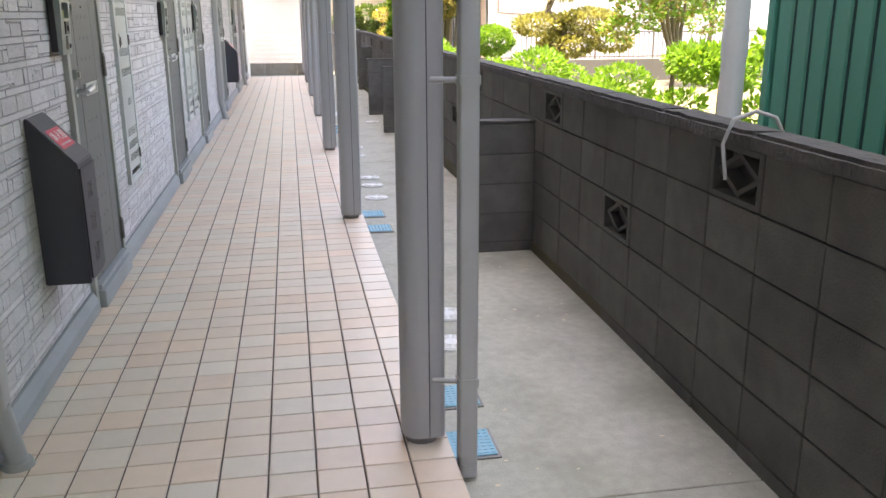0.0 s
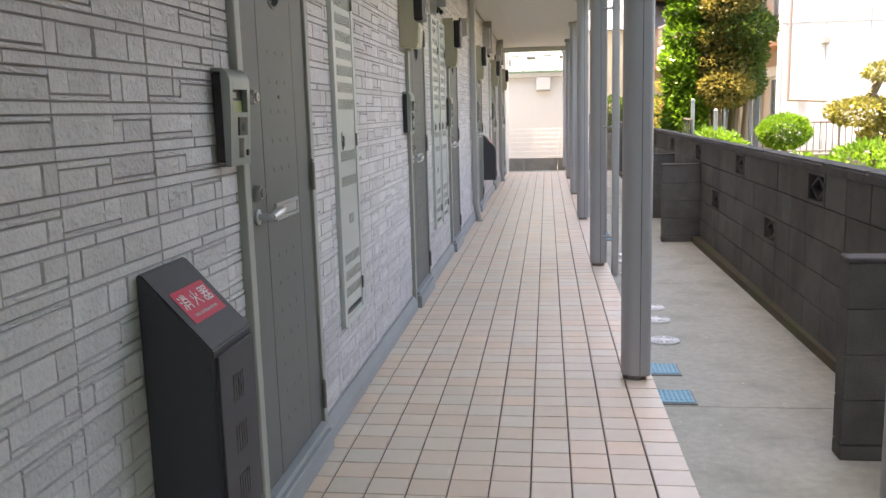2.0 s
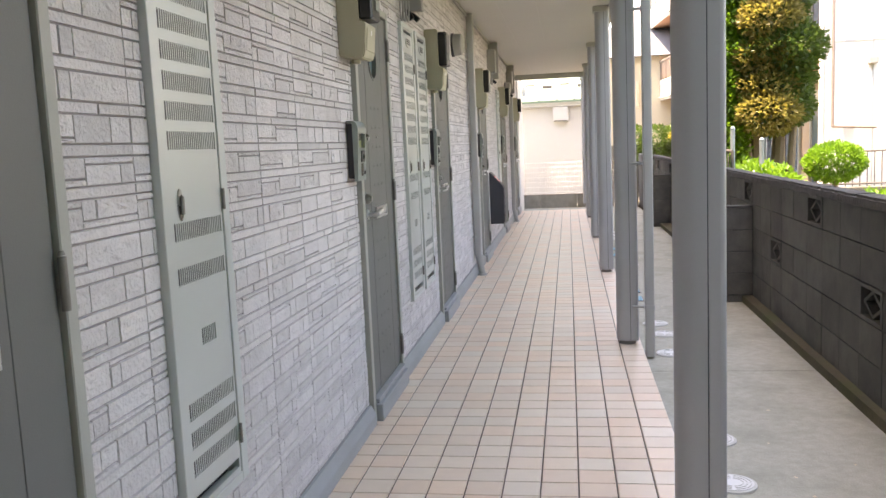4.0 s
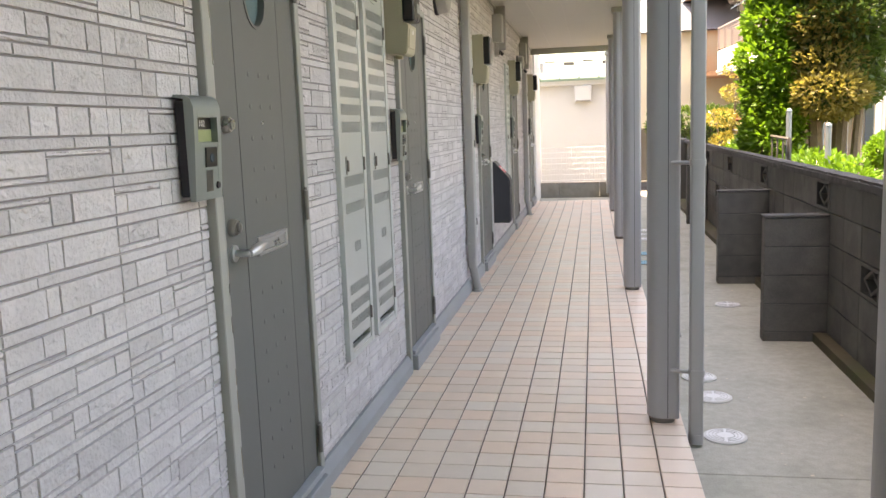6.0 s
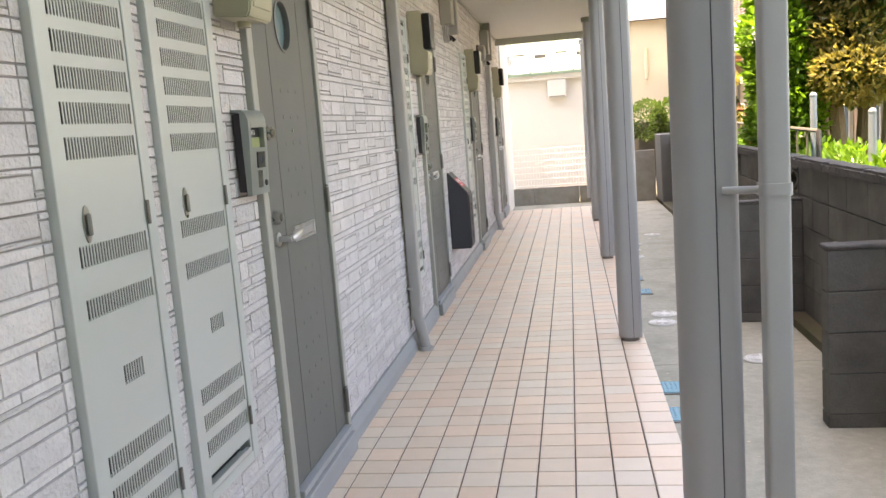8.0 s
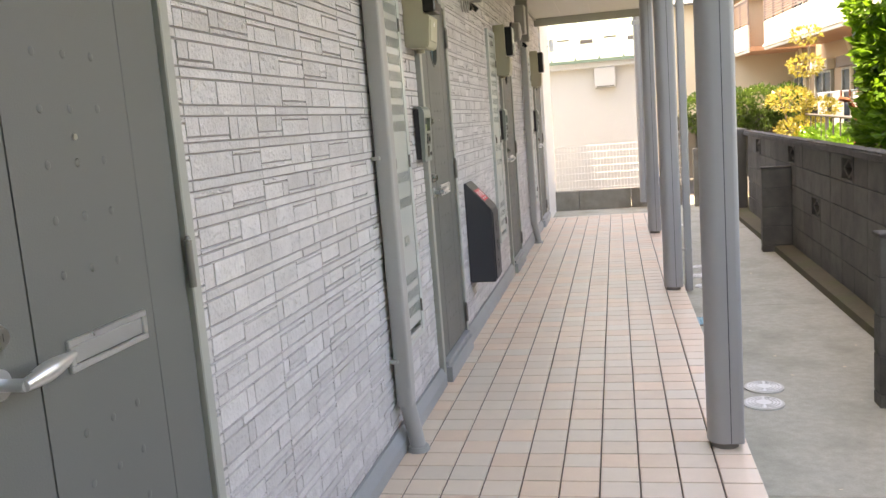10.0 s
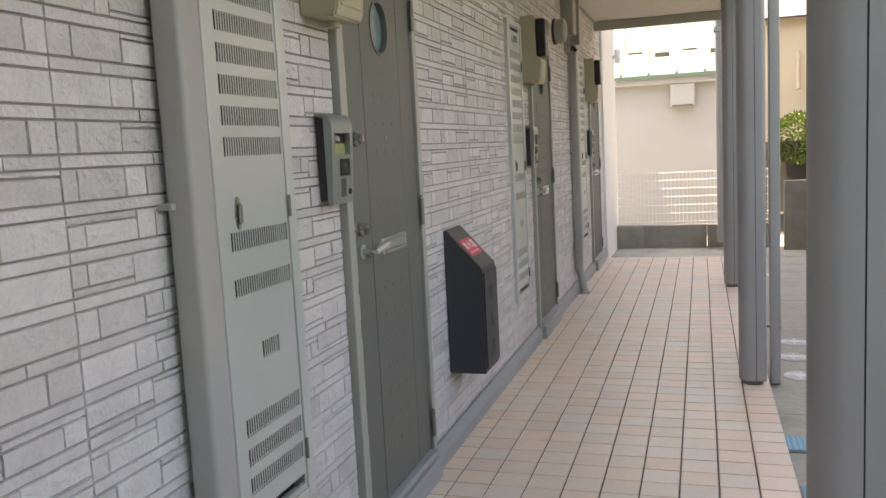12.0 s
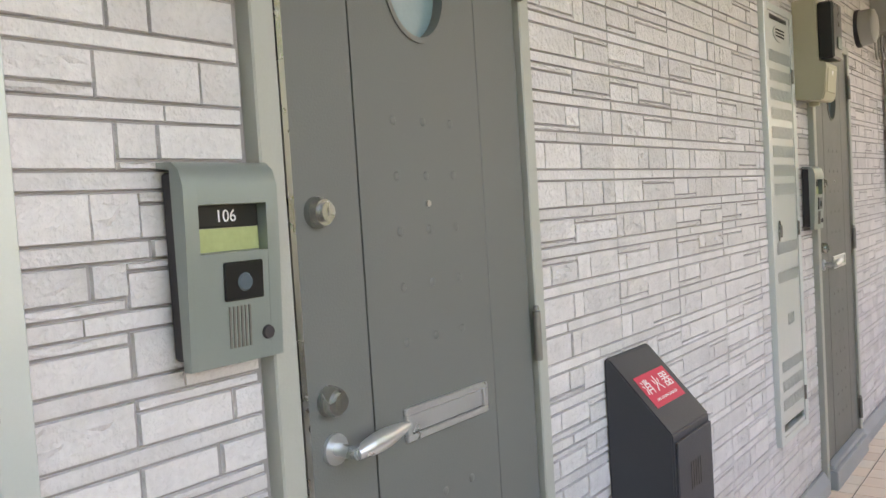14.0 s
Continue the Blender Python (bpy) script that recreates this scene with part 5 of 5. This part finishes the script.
plant("yellow_bush", pose(3.55, 20.5, -0.1), "yellow-leaved shrub at the end of the garden", [([(0, 0, 0), (0.05, 0, 1.2), (0.1, 0, 2.2)], 0.04, 0.015), ([(0, 0, 0.4), (-0.3, 0, 1.6)], 0.03, 0.01)],
      [(2600, [((0.05, 0, 1.95), (0.22, 0.3, 0.14)), ((-0.15, 0, 1.5), (0.3, 0.3, 0.16)), ((0.25, 0.1, 1.35), (0.25, 0.3, 0.14)), ((0.05, 0, 2.35), (0.2, 0.2, 0.12)), ((0.0, 0.0, 1.05), (0.35, 0.4, 0.2))], 0.06, 51, "leaf_yellow")], "shrub")
plant("far_hedge", pose(3.0, 28.0, -0.1), "dark green clipped hedge by the garden wall", [], [(6000, [((0.0 + 0.6 * i, 0, 1.35), (0.5, 0.4, 0.5)) for i in range(4)], 0.09, 61, "leaf")], "hedge")
# garden by the shed
r = random.Random(9)
sp = [((r.uniform(-0.7, 0.8), r.uniform(-0.5, 0.5), r.uniform(1.3, 3.3)), (r.uniform(0.18, 0.32), 0.3, r.uniform(0.08, 0.18))) for _ in range(26)]
tr = [([(0, 0, 0), (0.1, 0, 0.9), (0.15 * k, 0.1 * k, 1.8), (0.35 * k, 0.12 * k, 3.0)], 0.035, 0.012) for k in (-2, -1, 0, 1, 2)]
plant("garden_tree", pose(5.15, 8.2, -0.1), "leafy young garden tree with thin branches behind the block wall", tr, [(6500, sp, 0.055, 71, "leaf_bright"), (4500, sp, 0.05, 72, "leaf_olive")])
sp = [((r.uniform(-0.5, 0.5), r.uniform(-0.4, 0.4), r.uniform(0.6, 1.5)), (0.22, 0.22, 0.14)) for _ in range(10)]
plant("camellia_bush", pose(4.85, 6.4, -0.1), "bright green leafy bush behind the block wall", [([(0, 0, 0), (0, 0, 1.3)], 0.03, 0.01)], [(3500, sp, 0.07, 73, "leaf_bright")], "bush")
plant("garden_pine", pose(4.9, 11.3, -0.1), "old shaped garden pine with layered pads and a twisted trunk",
      [([(0, 0, 0), (-0.1, 0, 0.7), (0.05, 0, 1.2), (-0.2, 0, 1.55), (-0.1, 0, 1.75)], 0.09, 0.04), ([(0.05, 0, 1.1), (0.5, 0, 1.3)], 0.04, 0.02), ([(-0.05, 0, 0.8), (-0.5, 0, 0.9)], 0.04, 0.02)],
      [(6000, [((0.45, 0, 1.4), (0.5, 0.35, 0.16)), ((-0.25, 0.1, 1.35), (0.4, 0.35, 0.15)), ((0.1, 0, 1.05), (0.4, 0.35, 0.15)), ((0.0, 0, 1.8), (0.3, 0.25, 0.1)), ((0.8, 0, 1.1), (0.3, 0.3, 0.14))], 0.07, 81, "leaf_pine")])
plant("azalea", pose(4.15, 9.8, -0.1), "low bright green shrub in the garden bed", [], [(6000, [((0, 0, 0.75), (0.4, 0.4, 0.32)), ((0.5, 0.4, 0.6), (0.35, 0.3, 0.25)), ((-0.4, 0.8, 0.62), (0.4, 0.4, 0.3)), ((0.9, -0.6, 0.6), (0.4, 0.4, 0.3)), ((0.3, -1.4, 0.5), (0.4, 0.5, 0.3))], 0.07, 91, "leaf_bright")], "shrub")
plant("garden_tree", pose(9.2, 15.2, -0.1), "leafy garden tree standing before the siding house", [([(0, 0, 0), (0.1, 0, 1.3), (0.2, 0, 3.2)], 0.07, 0.02), ([(0.1, 0, 1.3), (-0.4, 0, 2.6)], 0.04, 0.015)],
      [(9000, [((r.uniform(-0.9, 0.9), r.uniform(-0.6, 0.6), r.uniform(1.4, 3.6)), (0.45, 0.4, 0.28)) for _ in range(16)], 0.09, 95, "leaf_bright")])

# ---- far surroundings, so that the sky meets roofs ----
for i, (x, y, w, d, h, mt_) in enumerate(((-14, 38, 10, 8, 7, "house"), (14, 40, 12, 9, 8, "cream"), (22, 12, 9, 12, 7, "house"), (12, -8, 10, 7, 7, "cream"), (-2, -16, 14, 6, 7, "house"), (30, 60, 20, 12, 10, "farwhite"), (-20, 70, 24, 12, 10, "house"))):
    hh = thing("far_house", pose(x, y, -0.3), "plain rendered house in the neighbourhood beyond the garden", "house", "far houses")
    boxpart("wall", mt_, hh, (0, w, 0, d, 0, h))
    bm = bmesh.new()
    v = [bm.verts.new(p) for p in ((-0.4, -0.4, h), (w + 0.4, -0.4, h), (w + 0.4, d + 0.4, h), (-0.4, d + 0.4, h), (1.5, d / 2, h + 2), (w - 1.5, d / 2, h + 2))]
    for f in ((0, 1, 5, 4), (1, 2, 5), (2, 3, 4, 5), (3, 0, 4), (0, 3, 2, 1)):
        bm.faces.new([v[k] for k in f])
    part("roof", bm, "rooftile", hh)

# ---- floor tiles ----
TX, TY, GAP = 0.1517, 0.1368, 0.0050


def tile_piece(x0, x1, y0, y1):
    c = 0.0022
    return ([(x0, y0, -0.006), (x1, y0, -0.006), (x1, y1, -0.006), (x0, y1, -0.006), (x0 + c, y0 + c, 0), (x1 - c, y0 + c, 0), (x1 - c, y1 - c, 0), (x0 + c, y1 - c, 0)],
            [(4, 5, 6, 7), (0, 1, 5, 4), (1, 2, 6, 5), (2, 3, 7, 6), (3, 0, 4, 7)])


def mesh_of(name, v, f, mat):
    me = bpy.data.meshes.new(name)
    me.from_pydata(v, [], f)
    me.materials.append(M[mat])
    return me


xs = [EDGE] + [0.126 + TX * k for k in range(8, -1, -1)] + [0.0]
v0, f0 = tile_piece(GAP / 2, TX - GAP / 2, GAP / 2, TY - GAP / 2)
TILE = mesh_of("tile", v0, f0, "tile")
rest_v, rest_f = [], []
made = 0
j = -int(3.5 / TY)
TILE_Y = 3.47 - 25 * TY
while True:
    y = TILE_Y + j * TY
    if y + TY > FLOOR_END:
        break
    for k in range(len(xs) - 1):
        x1, x0 = xs[k], xs[k + 1]
        dz = rnd.uniform(-0.0005, 0.0006)
        if made < 290 and 0 < k < len(xs) - 2 and 3.0 < y < 7.6:
            ob = new("tile", TILE)
            ob.parent = floor
            ob.matrix_basis = pose(x0, y, 0.0015 + dz)
            made += 1
        else:
            v, f = tile_piece(x0 + GAP / 2, x1 - GAP / 2, y + GAP / 2, y + TY - GAP / 2)
            o = len(rest_v)
            rest_v += [(a, b, c + 0.0015 + dz) for a, b, c in v]
            rest_f += [tuple(i + o for i in q) for q in f]
    j += 1
part("tile_field", (rest_v, rest_f), "tiles", floor, kind="stuff")

# ---- siding stones ----
# cast panels: courses 91 mm high, each a thin course under a thick one, in fields 0.41 m wide
rnd = random.Random(21)
PITCH, THIN, FIELD = 0.091, 0.027, 0.412
JY, JZ = 0.0032, 0.0037
BOARDS = [1.629 + 0.4122 * 3 * k for k in range(-4, 16)]
holes = [(h - LEAF - 0.055, h + 0.045, 0.0, DOOR_TOP + 0.045) for h in DOORS] + [(c - PW, c + PW, 0.40, 2.17) for c in PANELS]
cells = []                                  # y0, y1, z0, z1, how rough
fields = [(1.629 + FIELD * k, 1.629 + FIELD * (k + 1)) for k in range(-14, 45)]


def field_cells(course, r):
    """The stones of one field in one thin and one thick course, as shares of its width and metres of height."""
    out = []
    if r.random() < 0.35:
        out.append((0.0, 1.0, 0.0, THIN, 0))
    else:
        c = r.choice((0.28, 0.34, 0.6, 0.68))
        out += [(0.0, c, 0.0, THIN, 0), (c, 1.0, 0.0, THIN, 0)]
    cuts = r.choice(((0.0, 0.56, 1.0), (0.0, 0.44, 1.0), (0.0, 0.5, 1.0)))
    for n, (a, b) in enumerate(zip(cuts, cuts[1:])):
        strip = r.choice((0.0135, 0.017, 0.0, 0.0))
        under = (course + n) % 2 == 0
        lo, hi = (THIN + strip, PITCH) if under else (THIN, PITCH - strip)
        if strip:
            out.append((a, b, THIN if under else hi, lo if under else PITCH, 2))
        c = a + (b - a) * r.choice((0.24, 0.3, 0.7, 0.76, 0.62))
        if r.random() < 0.22:
            out.append((a, b, lo, hi, 1))
        else:
            out += [(a, c, lo, hi, r.choice((0, 0, 1))), (c, b, lo, hi, r.choice((0, 1, 2)))]
    return out


COURSE0 = 1.485 - 16 * PITCH
pattern = {(n, k): field_cells(k, random.Random(100 * n + k)) for n in range(6) for k in range(5)}
for fi, (fa, fb) in enumerate(fields):
    for k in range(31):
        zb = COURSE0 + PITCH * k
        for a, b, lo, hi, rough in pattern[((fi * 5 + k // 5 * 2) % 6, k % 5)]:
            z0, z1 = max(zb + lo, 0.102), min(zb + hi, CEIL - 0.002)
            if z1 - z0 > 0.008:
                cells.append((fa + a * (fb - fa), fa + b * (fb - fa), z0, z1, rough))
clipped = []
for y0, y1, z0, z1, rough in cells:
    pieces = [(max(y0, Y0 - 0.79), min(y1, 20.05), z0, z1)]
    for a, b, c, d in holes:
        nxt = []
        for p in pieces:
            if p[1] <= a or p[0] >= b or p[3] <= c or p[2] >= d:
                nxt.append(p)
                continue
            if p[0] < a:
                nxt.append((p[0], a, p[2], p[3]))
            if p[1] > b:
                nxt.append((b, p[1], p[2], p[3]))
            if p[3] > d and p[2] < d:
                nxt.append((max(p[0], a), min(p[1], b), d, p[3]))
            if p[2] < c < p[3]:
                nxt.append((max(p[0], a), min(p[1], b), p[2], c))
        pieces = nxt
    clipped += [(*p, rough) for p in pieces if p[1] - p[0] > 0.012 and p[3] - p[2] > 0.008]


def stone_geo(w, h, rough, r):
    """A stone with chamfered edges; a rough one has a broken face of several facets."""
    c = min(0.0014, h / 6)
    base = 0.0005 + 0.0022 * r.random()
    if not rough:
        t = r.uniform(-0.0008, 0.0008)
        v = [(-0.006, 0, 0), (-0.006, w, 0), (-0.006, w, h), (-0.006, 0, h), (base - t, c, c), (base + t, w - c, c), (base + t, w - c, h - c), (base - t, c, h - c)]
        return v, [(4, 5, 6, 7), (0, 1, 5, 4), (1, 2, 6, 5), (2, 3, 7, 6), (3, 0, 4, 7)]
    n = max(2, min(9, int(w / 0.02)))
    m = 2 if h < 0.02 else 4
    amp = 0.0016 * rough
    v, f = [], []
    for j in range(m + 1):
        for i in range(n + 1):
            edge = i in (0, n) or j in (0, m)
            dy = 0 if i in (0, n) else r.uniform(-0.3, 0.3) * w / n
            dz = 0 if j in (0, m) else r.uniform(-0.25, 0.25) * h / m
            v.append((base + r.uniform(-amp, amp) * (0.4 if edge else 1.0), c + (w - 2 * c) * i / n + dy, c + (h - 2 * c) * j / m + dz))
    for j in range(m):
        for i in range(n):
            a = j * (n + 1) + i
            q = (a, a + 1, a + n + 2, a + n + 1)
            f += [(q[0], q[1], q[2]), (q[0], q[2], q[3])] if r.random() < 0.5 else [(q[0], q[1], q[3]), (q[1], q[2], q[3])]
    o = len(v)
    v += [(-0.006, 0, 0), (-0.006, w, 0), (-0.006, w, h), (-0.006, 0, h)]
    low, top = list(range(n + 1)), [m * (n + 1) + i for i in range(n + 1)]
    left, right = [j * (n + 1) for j in range(m + 1)], [j * (n + 1) + n for j in range(m + 1)]
    f += [tuple([o, o + 1] + low[::-1]), tuple([o + 2, o + 3] + top), tuple([o + 3, o] + left), tuple([o + 1, o + 2] + right[::-1])]
    return v, f


rest_v, rest_f = [], []
made = 0
cache = {}
board_at = lambda y: any(abs(y - b) < 0.002 for b in BOARDS)
for y0, y1, z0, z1, rough in clipped:
    ja = 0.004 if board_at(y0) else JY / 2 if rough != 2 else 0.0012
    w, h = y1 - y0 - ja - JY / 2, z1 - z0 - JZ
    if w < 0.006 or h < 0.004:
        continue
    if (11.98 < y0 < 12.4 or 13.15 < y0 < 13.5 or 2.2 < y0 < 3.2) and made < 290 and 0.7 < z0 < 1.9:
        key = (round(w, 2), round(h, 3), rough)
        if key not in cache:
            cache[key] = mesh_of("stone", *stone_geo(round(w, 2) - 0.001, h, rough, rnd), "stone")
        ob = new("stone", cache[key])
        ob.parent = wall_west
        ob.matrix_basis = pose(0, y0 + ja, z0 + JZ / 2)
        made += 1
    else:
        v, f = stone_geo(w, h, rough, rnd)
        o = len(rest_v)
        rest_v += [(a, b + y0 + ja, c + z0 + JZ / 2) for a, b, c in v]
        rest_f += [tuple(i + o for i in q) for q in f]
part("stone_field", (rest_v, rest_f), "stones", wall_west, kind="stuff")
